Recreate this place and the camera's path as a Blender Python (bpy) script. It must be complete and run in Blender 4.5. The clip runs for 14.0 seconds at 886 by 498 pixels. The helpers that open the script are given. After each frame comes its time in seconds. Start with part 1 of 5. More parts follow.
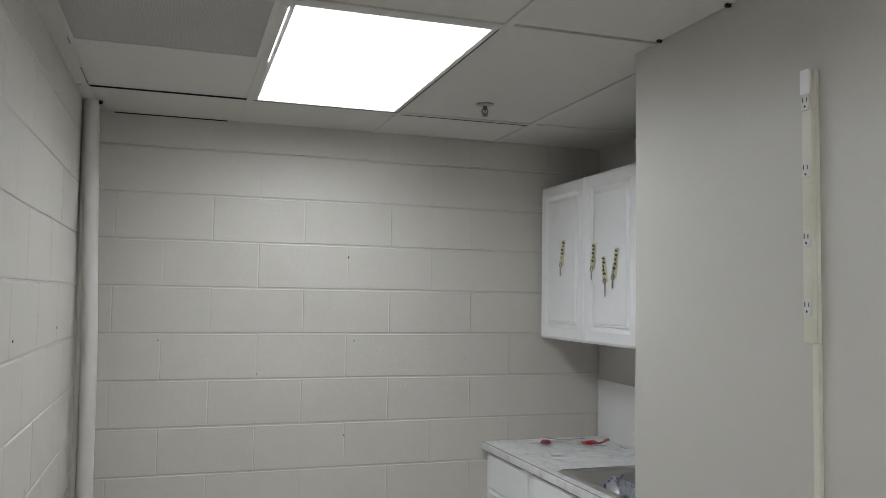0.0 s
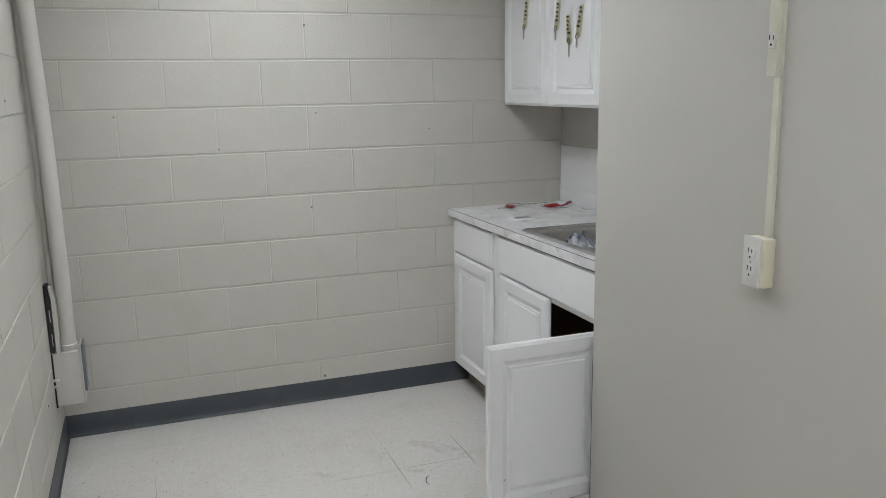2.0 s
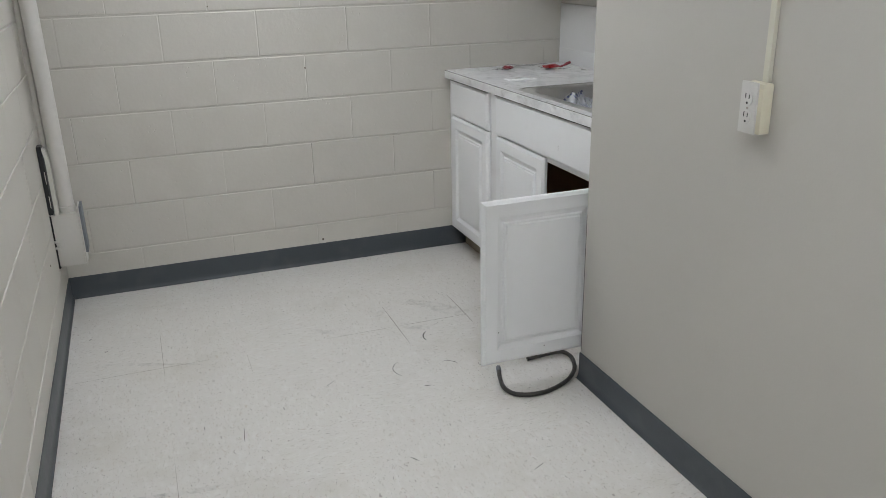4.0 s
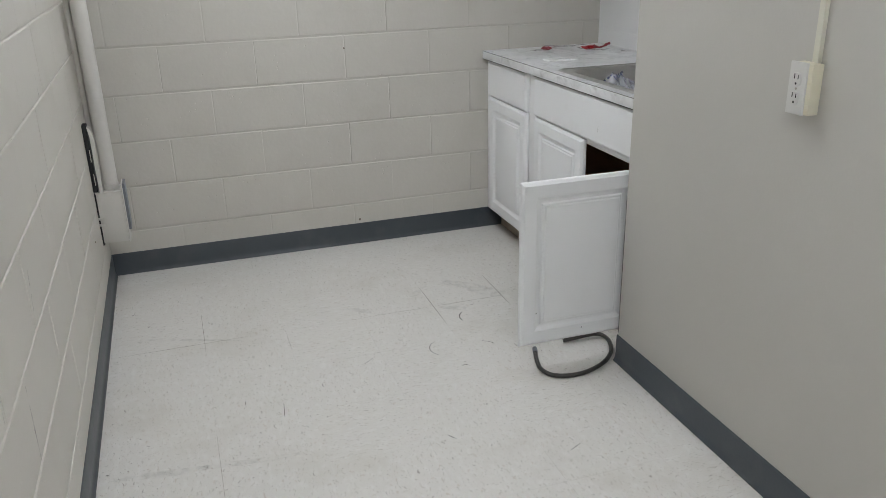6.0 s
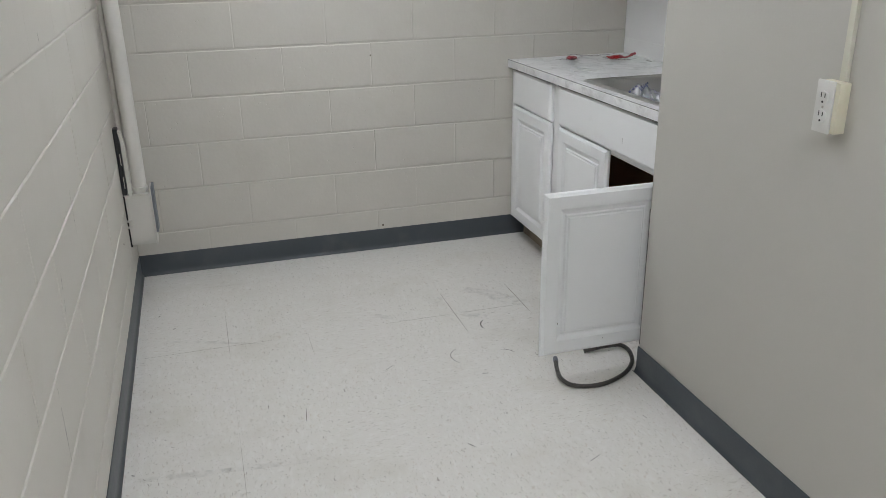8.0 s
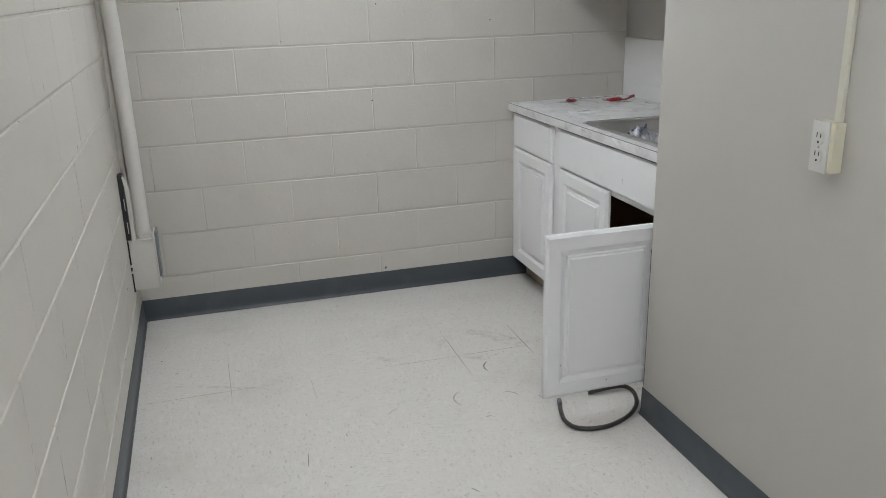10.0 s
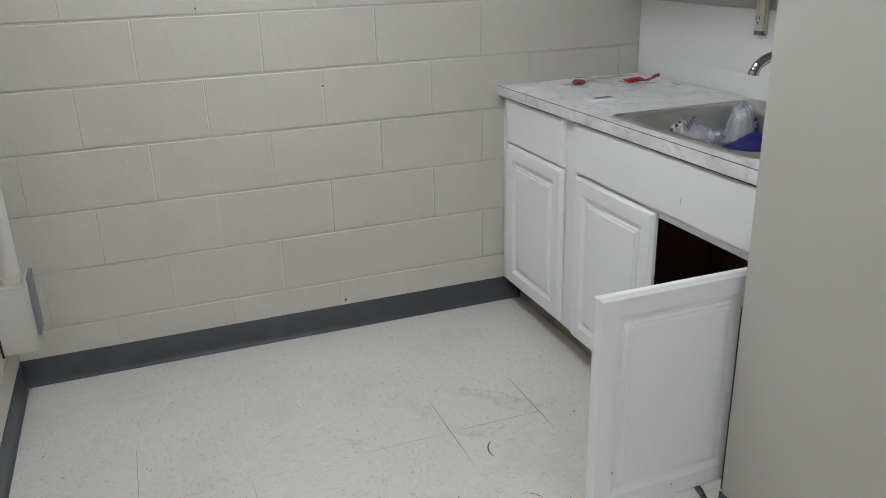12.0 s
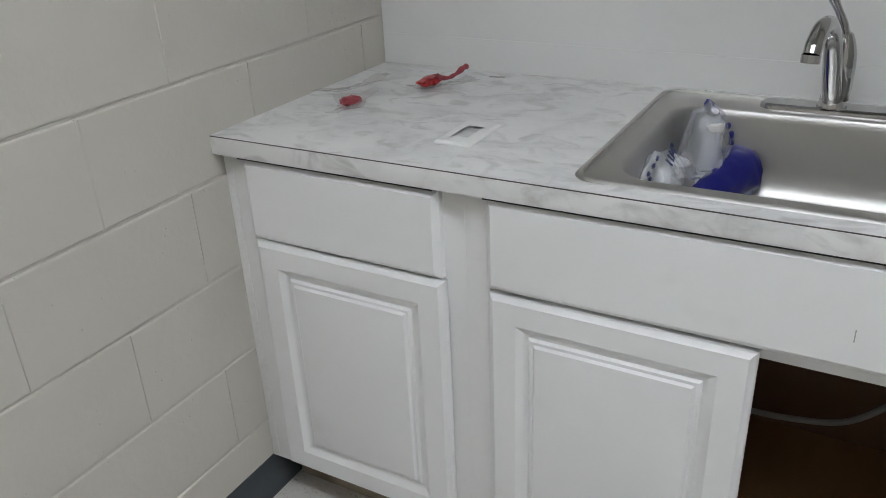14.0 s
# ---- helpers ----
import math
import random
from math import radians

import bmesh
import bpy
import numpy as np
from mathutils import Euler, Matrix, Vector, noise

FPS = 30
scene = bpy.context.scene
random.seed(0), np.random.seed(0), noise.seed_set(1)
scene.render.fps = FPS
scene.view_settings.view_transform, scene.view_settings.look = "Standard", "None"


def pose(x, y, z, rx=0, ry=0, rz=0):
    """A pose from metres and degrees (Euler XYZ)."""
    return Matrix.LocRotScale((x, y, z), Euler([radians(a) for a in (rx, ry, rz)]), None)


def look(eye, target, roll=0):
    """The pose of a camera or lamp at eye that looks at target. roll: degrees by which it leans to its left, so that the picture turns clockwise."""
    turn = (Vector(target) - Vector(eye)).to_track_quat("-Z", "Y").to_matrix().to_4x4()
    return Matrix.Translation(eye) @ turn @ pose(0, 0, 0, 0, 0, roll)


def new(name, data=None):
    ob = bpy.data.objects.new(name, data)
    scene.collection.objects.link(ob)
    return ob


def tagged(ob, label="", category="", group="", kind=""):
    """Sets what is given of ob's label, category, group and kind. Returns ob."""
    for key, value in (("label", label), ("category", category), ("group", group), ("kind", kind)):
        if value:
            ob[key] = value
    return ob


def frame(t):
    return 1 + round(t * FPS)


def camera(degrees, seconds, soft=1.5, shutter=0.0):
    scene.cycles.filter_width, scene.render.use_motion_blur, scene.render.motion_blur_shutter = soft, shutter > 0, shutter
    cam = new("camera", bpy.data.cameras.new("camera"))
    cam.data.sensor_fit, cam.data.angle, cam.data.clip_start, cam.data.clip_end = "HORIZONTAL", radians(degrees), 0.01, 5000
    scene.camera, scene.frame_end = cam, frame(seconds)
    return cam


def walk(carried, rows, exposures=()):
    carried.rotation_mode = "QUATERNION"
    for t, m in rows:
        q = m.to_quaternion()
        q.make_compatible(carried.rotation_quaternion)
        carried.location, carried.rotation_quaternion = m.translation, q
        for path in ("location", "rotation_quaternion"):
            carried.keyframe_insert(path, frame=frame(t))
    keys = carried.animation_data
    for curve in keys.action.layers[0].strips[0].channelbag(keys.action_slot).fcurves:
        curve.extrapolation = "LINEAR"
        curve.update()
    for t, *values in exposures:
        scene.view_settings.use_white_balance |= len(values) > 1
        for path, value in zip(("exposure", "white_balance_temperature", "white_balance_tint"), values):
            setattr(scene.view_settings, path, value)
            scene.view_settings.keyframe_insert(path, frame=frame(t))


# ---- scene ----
cam = camera(57.5, 14.0, 0.8)
EXPOSURES = [(0, 0.04), (1, 0.06), (1.5, 0.17), (2, 0.24), (3, 0.28), (9.5, 0.3), (14, 0.25)]
PATH = [
    (0, (0.071, 0.405, 1.603), (0.688, 2.304, 1.719), 0.9),
    (0.5, (0.056, 0.414, 1.584), (0.713, 2.303, 1.59), 0.5),
    (1, (0.062, 0.411, 1.566), (0.734, 2.292, 1.473), -0.2),
    (1.5, (0.069, 0.408, 1.533), (0.752, 2.272, 1.292), -0.4),
    (2, (0.07, 0.405, 1.506), (0.758, 2.24, 1.107), -0.9),
    (2.5, (0.073, 0.403, 1.482), (0.765, 2.21, 0.977), -0.9),
    (3, (0.08, 0.386, 1.461), (0.765, 2.17, 0.872), -1.0),
    (5.5, (0.053, 0.382, 1.433), (0.667, 2.14, 0.703), -1.5),
    (6, (0.045, 0.381, 1.435), (0.624, 2.151, 0.708), -1.3),
    (6.5, (0.062, 0.385, 1.418), (0.593, 2.175, 0.7), -1.2),
    (7, (0.033, 0.375, 1.434), (0.568, 2.161, 0.71), -0.7),
    (9.5, (0.039, 0.369, 1.472), (0.568, 2.178, 0.804), -1.4),
    (10, (0.043, 0.365, 1.467), (0.575, 2.189, 0.843), -1.5),
    (10.5, (0.057, 0.398, 1.457), (0.595, 2.224, 0.843), -1.3),
    (11, (0.122, 0.558, 1.466), (0.66, 2.376, 0.831), -1.2),
    (11.5, (0.172, 0.865, 1.427), (0.725, 2.674, 0.776), -1.2),
    (12, (0.185, 1.269, 1.415), (0.84, 3.022, 0.709), -1.6),
    (12.5, (0.317, 1.740, 1.408), (1.094, 3.418, 0.646), -2.2),
    (13, (0.262, 2.212, 1.394), (1.356, 3.649, 0.536), 0.0),
    (13.5, (0.308, 2.610, 1.392), (1.563, 3.912, 0.539), -3.0),
    (14, (0.415, 2.988, 1.374), (1.969, 3.886, 0.491), -2.6),
]
walk(cam, [(t, look(eye, target, roll)) for t, eye, target, roll in PATH], EXPOSURES)

# ---- world and light ----
world = bpy.data.worlds.new("world")
scene.world = world
world.use_nodes = True
world.node_tree.nodes["Background"].inputs[0].default_value = (0.5, 0.5, 0.5, 1)
world.node_tree.nodes["Background"].inputs[1].default_value = 0.02
LAMP = 11.0            # radiance of the troffer lenses
LAMP_COLOUR = (0.937, 0.985, 1.05)

# plan of the room, metres
WEST, EAST, NORTH, SOUTH = -0.326, 2.122, 4.12, -3.5
PART_X, PART_Y = 1.4180, 2.610     # the partition's face and its free corner
CEIL = 2.37
COURSE, BLOCK = 0.2032, 0.4064


# ---- materials ----
def material(name, colour, rough=0.5, metal=0.0, tone=0.06, big=1.5, small=40.0, bump=0.0, bump_scale=200.0,
             pits=0.0, coat=0.0, stretch=(1, 1, 1), random_tone=0.0, stain=None, alpha=None, spec=None, gloss_var=0.25):
    m = bpy.data.materials.new(name)
    m.use_nodes = True
    nt = m.node_tree
    N, L = nt.nodes, nt.links
    b = N["Principled BSDF"]
    b.inputs["Roughness"].default_value = rough
    b.inputs["Metallic"].default_value = metal
    b.inputs["Coat Weight"].default_value = coat
    if spec is not None:
        b.inputs["Specular IOR Level"].default_value = spec
    geo = N.new("ShaderNodeNewGeometry")
    mp = N.new("ShaderNodeMapping")
    mp.inputs["Scale"].default_value = stretch
    L.new(geo.outputs["Position"], mp.inputs["Vector"])

    def noise_at(scale, detail=4.0):
        n = N.new("ShaderNodeTexNoise")
        n.inputs["Scale"].default_value = scale
        n.inputs["Detail"].default_value = detail
        L.new(mp.outputs[0], n.inputs["Vector"])
        return n.outputs["Fac"]

    def math_node(op, a, c):
        n = N.new("ShaderNodeMath")
        n.operation = op
        for k, v in ((0, a), (1, c)):
            if isinstance(v, (int, float)):
                n.inputs[k].default_value = v
            else:
                L.new(v, n.inputs[k])
        return n.outputs[0]

    both = math_node("ADD", math_node("MULTIPLY", noise_at(big), 0.6), math_node("MULTIPLY", noise_at(small), 0.4))
    gain = math_node("ADD", math_node("MULTIPLY", math_node("SUBTRACT", both, 0.5), 4 * tone), 1.0)
    if random_tone:
        info = N.new("ShaderNodeObjectInfo")
        gain = math_node("ADD", gain, math_node("MULTIPLY", math_node("SUBTRACT", info.outputs["Random"], 0.5), 2 * random_tone))
    mul = N.new("ShaderNodeVectorMath")
    mul.operation = "SCALE"
    mul.inputs[0].default_value = colour
    L.new(gain, mul.inputs["Scale"])
    out = mul.outputs[0]
    if stain:
        col, scale, lo, hi, amount = stain
        ramp = N.new("ShaderNodeMapRange")
        ramp.inputs["From Min"].default_value, ramp.inputs["From Max"].default_value = lo, hi
        ramp.inputs["To Max"].default_value = amount
        L.new(noise_at(scale, 6.0), ramp.inputs["Value"])
        mix = N.new("ShaderNodeMix")
        mix.data_type = "RGBA"
        L.new(ramp.outputs[0], mix.inputs["Factor"])
        L.new(out, mix.inputs["A"])
        mix.inputs["B"].default_value = (*col, 1)
        out = mix.outputs["Result"]
    L.new(out, b.inputs["Base Color"])
    L.new(math_node("ADD", math_node("MULTIPLY", math_node("SUBTRACT", both, 0.5), gloss_var), rough), b.inputs["Roughness"])
    if bump:
        h = noise_at(bump_scale, 3.0)
        if pits:
            v = N.new("ShaderNodeTexVoronoi")
            v.inputs["Scale"].default_value = 55.0
            L.new(mp.outputs[0], v.inputs["Vector"])
            r = N.new("ShaderNodeMapRange")
            r.inputs["From Min"].default_value, r.inputs["From Max"].default_value = 0.05, 0.16
            L.new(v.outputs["Distance"], r.inputs["Value"])
            sparse = math_node("GREATER_THAN", noise_at(11.0, 2.0), 0.60)
            hole = math_node("MULTIPLY", math_node("SUBTRACT", 1.0, r.outputs[0]), sparse)
            h = math_node("SUBTRACT", h, math_node("MULTIPLY", hole, pits))
        bp = N.new("ShaderNodeBump")
        bp.inputs["Strength"].default_value = 1.0
        bp.inputs["Distance"].default_value = bump
        L.new(h, bp.inputs["Height"])
        L.new(bp.outputs[0], b.inputs["Normal"])
    if alpha is not None:
        b.inputs["Alpha"].default_value = alpha
    return m


def clear_plastic(name, tint, amount, gloss_edge=0.5):
    """Thin clear film: mostly see-through, with a gloss."""
    m = bpy.data.materials.new(name)
    m.use_nodes = True
    N, L = m.node_tree.nodes, m.node_tree.links
    N.remove(N["Principled BSDF"])
    see, gloss, milk = N.new("ShaderNodeBsdfTransparent"), N.new("ShaderNodeBsdfGlossy"), N.new("ShaderNodeBsdfDiffuse")
    see.inputs[0].default_value = (*tint, 1)
    gloss.inputs["Roughness"].default_value = 0.10
    milk.inputs[0].default_value = (0.85, 0.86, 0.88, 1)
    a, c = N.new("ShaderNodeMixShader"), N.new("ShaderNodeMixShader")
    rim, power, weight = N.new("ShaderNodeLayerWeight"), N.new("ShaderNodeMath"), N.new("ShaderNodeMath")
    rim.inputs["Blend"].default_value = 0.5
    power.operation, weight.operation = "POWER", "MULTIPLY_ADD"
    power.inputs[1].default_value = 4.0
    weight.inputs[1].default_value, weight.inputs[2].default_value = gloss_edge, gloss_edge * 0.10
    L.new(rim.outputs["Facing"], power.inputs[0])
    L.new(power.outputs[0], weight.inputs[0])
    a.inputs[0].default_value = amount
    L.new(see.outputs[0], a.inputs[1])
    L.new(milk.outputs[0], a.inputs[2])
    L.new(weight.outputs[0], c.inputs[0])
    L.new(a.outputs[0], c.inputs[1])
    L.new(gloss.outputs[0], c.inputs[2])
    L.new(c.outputs[0], N["Material Output"].inputs[0])
    return m


def marble_laminate(name):
    m = bpy.data.materials.new(name)
    m.use_nodes = True
    N, L = m.node_tree.nodes, m.node_tree.links
    b = N["Principled BSDF"]
    b.inputs["Roughness"].default_value = 0.32
    geo = N.new("ShaderNodeNewGeometry")
    warp = N.new("ShaderNodeTexNoise")
    warp.inputs["Scale"].default_value, warp.inputs["Detail"].default_value = 5.0, 5.0
    L.new(geo.outputs["Position"], warp.inputs["Vector"])
    mp = N.new("ShaderNodeMapping")
    mp.inputs["Rotation"].default_value = (0, 0, radians(38))
    mp.inputs["Scale"].default_value = (3.4, 2.2, 3.4)
    L.new(geo.outputs["Position"], mp.inputs["Vector"])
    add = N.new("ShaderNodeMix")
    add.data_type = "VECTOR"
    add.inputs["Factor"].default_value = 0.42
    L.new(mp.outputs[0], add.inputs["A"])
    L.new(warp.outputs["Color"], add.inputs["B"])
    vein = N.new("ShaderNodeTexNoise")
    vein.inputs["Scale"].default_value, vein.inputs["Detail"].default_value = 2.9, 10.0
    vein.inputs["Roughness"].default_value = 0.54
    L.new(add.outputs["Result"], vein.inputs["Vector"])
    ramp = N.new("ShaderNodeValToRGB")
    e = ramp.color_ramp.elements
    e[0].position, e[0].color = 0.0, (0.78, 0.78, 0.775, 1)
    e[1].position, e[1].color = 1.0, (0.62, 0.62, 0.62, 1)
    for p, c in ((0.38, 0.78), (0.44, 0.70), (0.475, 0.66), (0.495, 0.57), (0.518, 0.67), (0.555, 0.74), (0.59, 0.77), (0.608, 0.69), (0.63, 0.77)):
        k = ramp.color_ramp.elements.new(p)
        k.color = (c, c, c * 1.0, 1)
    L.new(vein.outputs["Fac"], ramp.inputs["Fac"])
    cloud = N.new("ShaderNodeTexNoise")
    cloud.inputs["Scale"].default_value, cloud.inputs["Detail"].default_value = 7.0, 6.0
    L.new(geo.outputs["Position"], cloud.inputs["Vector"])
    cr = N.new("ShaderNodeMapRange")
    cr.inputs["From Min"].default_value, cr.inputs["From Max"].default_value = 0.38, 0.62
    cr.inputs["To Min"].default_value, cr.inputs["To Max"].default_value = 0.15, 1.0
    L.new(cloud.outputs["Fac"], cr.inputs["Value"])
    mix = N.new("ShaderNodeMix")
    mix.data_type = "RGBA"
    mix.inputs["A"].default_value = (0.78, 0.78, 0.775, 1)
    L.new(cr.outputs[0], mix.inputs["Factor"])
    L.new(ramp.outputs["Color"], mix.inputs["B"])
    # short smoky brush strokes
    slant = N.new("ShaderNodeMapping")
    slant.inputs["Rotation"].default_value = (0, 0, radians(-24))
    slant.inputs["Scale"].default_value = (1.5, 0.85, 1.5)
    L.new(geo.outputs["Position"], slant.inputs["Vector"])
    stroke = N.new("ShaderNodeTexNoise")
    stroke.inputs["Scale"].default_value, stroke.inputs["Detail"].default_value = 12.0, 5.0
    stroke.inputs["Distortion"].default_value = 1.4
    L.new(slant.outputs[0], stroke.inputs["Vector"])
    sr = N.new("ShaderNodeMapRange")
    sr.inputs["From Min"].default_value, sr.inputs["From Max"].default_value = 0.53, 0.68
    sr.inputs["To Max"].default_value = 0.72
    L.new(stroke.outputs["Fac"], sr.inputs["Value"])
    smoke = N.new("ShaderNodeMix")
    smoke.data_type = "RGBA"
    L.new(sr.outputs[0], smoke.inputs["Factor"])
    L.new(mix.outputs["Result"], smoke.inputs["A"])
    smoke.inputs["B"].default_value = (0.50, 0.495, 0.485, 1)
    L.new(smoke.outputs["Result"], b.inputs["Base Color"])
    return m


def vinyl_tile(name):
    """Off-white vinyl composition tile with small stretched grey and tan chips."""
    m = bpy.data.materials.new(name)
    m.use_nodes = True
    N, L = m.node_tree.nodes, m.node_tree.links
    b = N["Principled BSDF"]
    geo, info = N.new("ShaderNodeNewGeometry"), N.new("ShaderNodeObjectInfo")

    def mapped(scale, turn):
        mp = N.new("ShaderNodeMapping")
        mp.inputs["Scale"].default_value = scale
        mp.inputs["Rotation"].default_value = (0, 0, radians(turn))
        L.new(geo.outputs["Position"], mp.inputs["Vector"])
        return mp.outputs[0]

    pick = N.new("ShaderNodeMix")
    pick.data_type = "VECTOR"
    half = N.new("ShaderNodeMath")
    half.operation = "GREATER_THAN"
    half.inputs[1].default_value = 0.75
    L.new(info.outputs["Random"], half.inputs[0])
    L.new(half.outputs[0], pick.inputs["Factor"])
    L.new(mapped((1.0, 0.46, 1.0), 12), pick.inputs["A"])
    L.new(mapped((0.48, 1.0, 1.0), 5), pick.inputs["B"])
    bend = N.new("ShaderNodeTexNoise")
    bend.inputs["Scale"].default_value, bend.inputs["Detail"].default_value = 38.0, 1.0
    L.new(geo.outputs["Position"], bend.inputs["Vector"])
    bent = N.new("ShaderNodeVectorMath")
    bent.operation = "MULTIPLY_ADD"
    bent.inputs[1].default_value = (0.022, 0.022, 0.0)
    L.new(bend.outputs["Color"], bent.inputs[0])
    L.new(pick.outputs["Result"], bent.inputs[2])

    def chips(scale, lo, hi):
        n = N.new("ShaderNodeTexNoise")
        n.inputs["Scale"].default_value, n.inputs["Detail"].default_value = scale, 3.0
        L.new(bent.outputs[0], n.inputs["Vector"])
        r = N.new("ShaderNodeMapRange")
        r.inputs["From Min"].default_value, r.inputs["From Max"].default_value = lo, hi
        L.new(n.outputs["Fac"], r.inputs["Value"])
        return r.outputs[0]

    def mixed(fac, a, c, gain=1.0):
        g = N.new("ShaderNodeMath")
        g.operation = "MULTIPLY"
        g.inputs[1].default_value = gain
        L.new(fac, g.inputs[0])
        x = N.new("ShaderNodeMix")
        x.data_type = "RGBA"
        L.new(g.outputs[0], x.inputs["Factor"])
        if isinstance(a, tuple):
            x.inputs["A"].default_value = (*a, 1)
        else:
            L.new(a, x.inputs["A"])
        x.inputs["B"].default_value = (*c, 1)
        return x.outputs["Result"]

    col = mixed(chips(60.0, 0.5, 0.7), (0.645, 0.62, 0.583), (0.695, 0.675, 0.645), 0.8)
    col = mixed(chips(130.0, 0.61, 0.67), col, (0.42, 0.385, 0.345), 0.52)
    col = mixed(chips(96.0, 0.64, 0.70), col, (0.45, 0.36, 0.29), 0.45)
    col = mixed(chips(155.0, 0.65, 0.69), col, (0.19, 0.165, 0.14), 0.62)
    dirt = N.new("ShaderNodeTexNoise")
    dirt.inputs["Scale"].default_value, dirt.inputs["Detail"].default_value = 2.4, 8.0
    dirt.inputs["Roughness"].default_value = 0.65
    L.new(geo.outputs["Position"], dirt.inputs["Vector"])
    r = N.new("ShaderNodeMapRange")
    r.inputs["From Min"].default_value, r.inputs["From Max"].default_value = 0.52, 0.72
    L.new(dirt.outputs["Fac"], r.inputs["Value"])
    col = mixed(r.outputs[0], col, (0.50, 0.465, 0.40), 0.45)
    L.new(col, b.inputs["Base Color"])
    rr = N.new("ShaderNodeMapRange")
    rr.inputs["To Min"].default_value, rr.inputs["To Max"].default_value = 0.30, 0.48
    L.new(dirt.outputs["Fac"], rr.inputs["Value"])
    L.new(rr.outputs[0], b.inputs["Roughness"])
    bp = N.new("ShaderNodeBump")
    bp.inputs["Distance"].default_value, bp.inputs["Strength"].default_value = 0.0006, 0.6
    wave = N.new("ShaderNodeTexNoise")
    wave.inputs["Scale"].default_value = 9.0
    L.new(geo.outputs["Position"], wave.inputs["Vector"])
    L.new(wave.outputs["Fac"], bp.inputs["Height"])
    L.new(bp.outputs[0], b.inputs["Normal"])
    return m


def perforated(name):
    """White steel sheet with rows of small round holes."""
    m = bpy.data.materials.new(name)
    m.use_nodes = True
    N, L = m.node_tree.nodes, m.node_tree.links
    b = N["Principled BSDF"]
    geo = N.new("ShaderNodeNewGeometry")
    mp = N.new("ShaderNodeMapping")
    mp.inputs["Scale"].default_value = (190, 190, 0)
    mp.inputs["Rotation"].default_value = (0, 0, radians(45))
    L.new(geo.outputs["Position"], mp.inputs["Vector"])
    v = N.new("ShaderNodeTexVoronoi")
    v.inputs["Scale"].default_value = 1.0
    v.inputs["Randomness"].default_value = 0.0
    L.new(mp.outputs[0], v.inputs["Vector"])
    r = N.new("ShaderNodeMapRange")
    r.inputs["From Min"].default_value, r.inputs["From Max"].default_value = 0.26, 0.34
    L.new(v.outputs["Distance"], r.inputs["Value"])
    dust = N.new("ShaderNodeTexNoise")
    dust.inputs["Scale"].default_value, dust.inputs["Detail"].default_value = 4.0, 5.0
    L.new(geo.outputs["Position"], dust.inputs["Vector"])
    hole = N.new("ShaderNodeMix")
    hole.data_type = "RGBA"
    L.new(dust.outputs["Fac"], hole.inputs["Factor"])
    hole.inputs["A"].default_value, hole.inputs["B"].default_value = (0.16, 0.16, 0.155, 1), (0.36, 0.355, 0.34, 1)
    mix = N.new("ShaderNodeMix")
    mix.data_type = "RGBA"
    L.new(r.outputs[0], mix.inputs["Factor"])
    L.new(hole.outputs["Result"], mix.inputs["A"])
    mix.inputs["B"].default_value = (0.43, 0.42, 0.40, 1)
    L.new(mix.outputs["Result"], b.inputs["Base Color"])
    b.inputs["Roughness"].default_value = 0.6
    return m


def glow(name, colour, strength):
    m = bpy.data.materials.new(name)
    m.use_nodes = True
    N, L = m.node_tree.nodes, m.node_tree.links
    N.remove(N["Principled BSDF"])
    e = N.new("ShaderNodeEmission")
    e.inputs[0].default_value = (*colour, 1)
    e.inputs[1].default_value = strength
    L.new(e.outputs[0], N["Material Output"].inputs[0])
    return m


M_BLOCK = material("block_paint", (0.578, 0.551, 0.500), 0.52, tone=0.035, big=1.2, small=9, bump=0.0006, bump_scale=70, pits=1.7,
                   random_tone=0.012, stain=((0.50, 0.47, 0.41), 3.0, 0.56, 0.78, 0.4))
M_MORTAR = material("mortar_paint", (0.56, 0.533, 0.483), 0.6, tone=0.05, bump=0.0012, bump_scale=260)
M_WALL = material("drywall_paint", (0.53, 0.512, 0.472), 0.5, tone=0.025, big=1.0, small=6, bump=0.00025, bump_scale=120)
M_CEIL = material("ceiling_paint", (0.60, 0.585, 0.55), 0.8, tone=0.04, big=1.5, small=30, bump=0.0006, bump_scale=350)
M_DARK = material("dark_void", (0.02, 0.02, 0.02), 0.9, tone=0.05)
M_FLOOR = material("floor_adhesive", (0.30, 0.28, 0.24), 0.6, tone=0.1)
M_TILE = vinyl_tile("vinyl_tile")
M_COVE = material("slate_vinyl", (0.058, 0.068, 0.078), 0.38, tone=0.08, big=2.0, small=30, bump=0.0004, bump_scale=90,
                  stain=((0.12, 0.125, 0.13), 5.0, 0.55, 0.75, 0.5))
M_WHITE = material("white_thermofoil", (0.83, 0.835, 0.84), 0.38, tone=0.012, big=2.5, small=20,
                   stain=((0.60, 0.58, 0.55), 6.0, 0.62, 0.80, 0.25))
M_FRAME = material("white_face_frame", (0.80, 0.80, 0.80), 0.42, tone=0.02, big=3, small=60, bump=0.0003, bump_scale=120)
M_BROWN = material("brown_hardboard", (0.15, 0.080, 0.042), 0.6, tone=0.10, big=2, small=50, stretch=(1, 4, 1))
M_PARTICLE = material("tan_particle_board", (0.36, 0.22, 0.10), 0.55, tone=0.12, big=3, small=120)
M_TOE = material("toe_board", (0.34, 0.29, 0.22), 0.6, tone=0.15, big=4, small=40, stain=((0.14, 0.11, 0.08), 5.0, 0.5, 0.7, 0.8))
M_MARBLE = marble_laminate("marble_laminate")
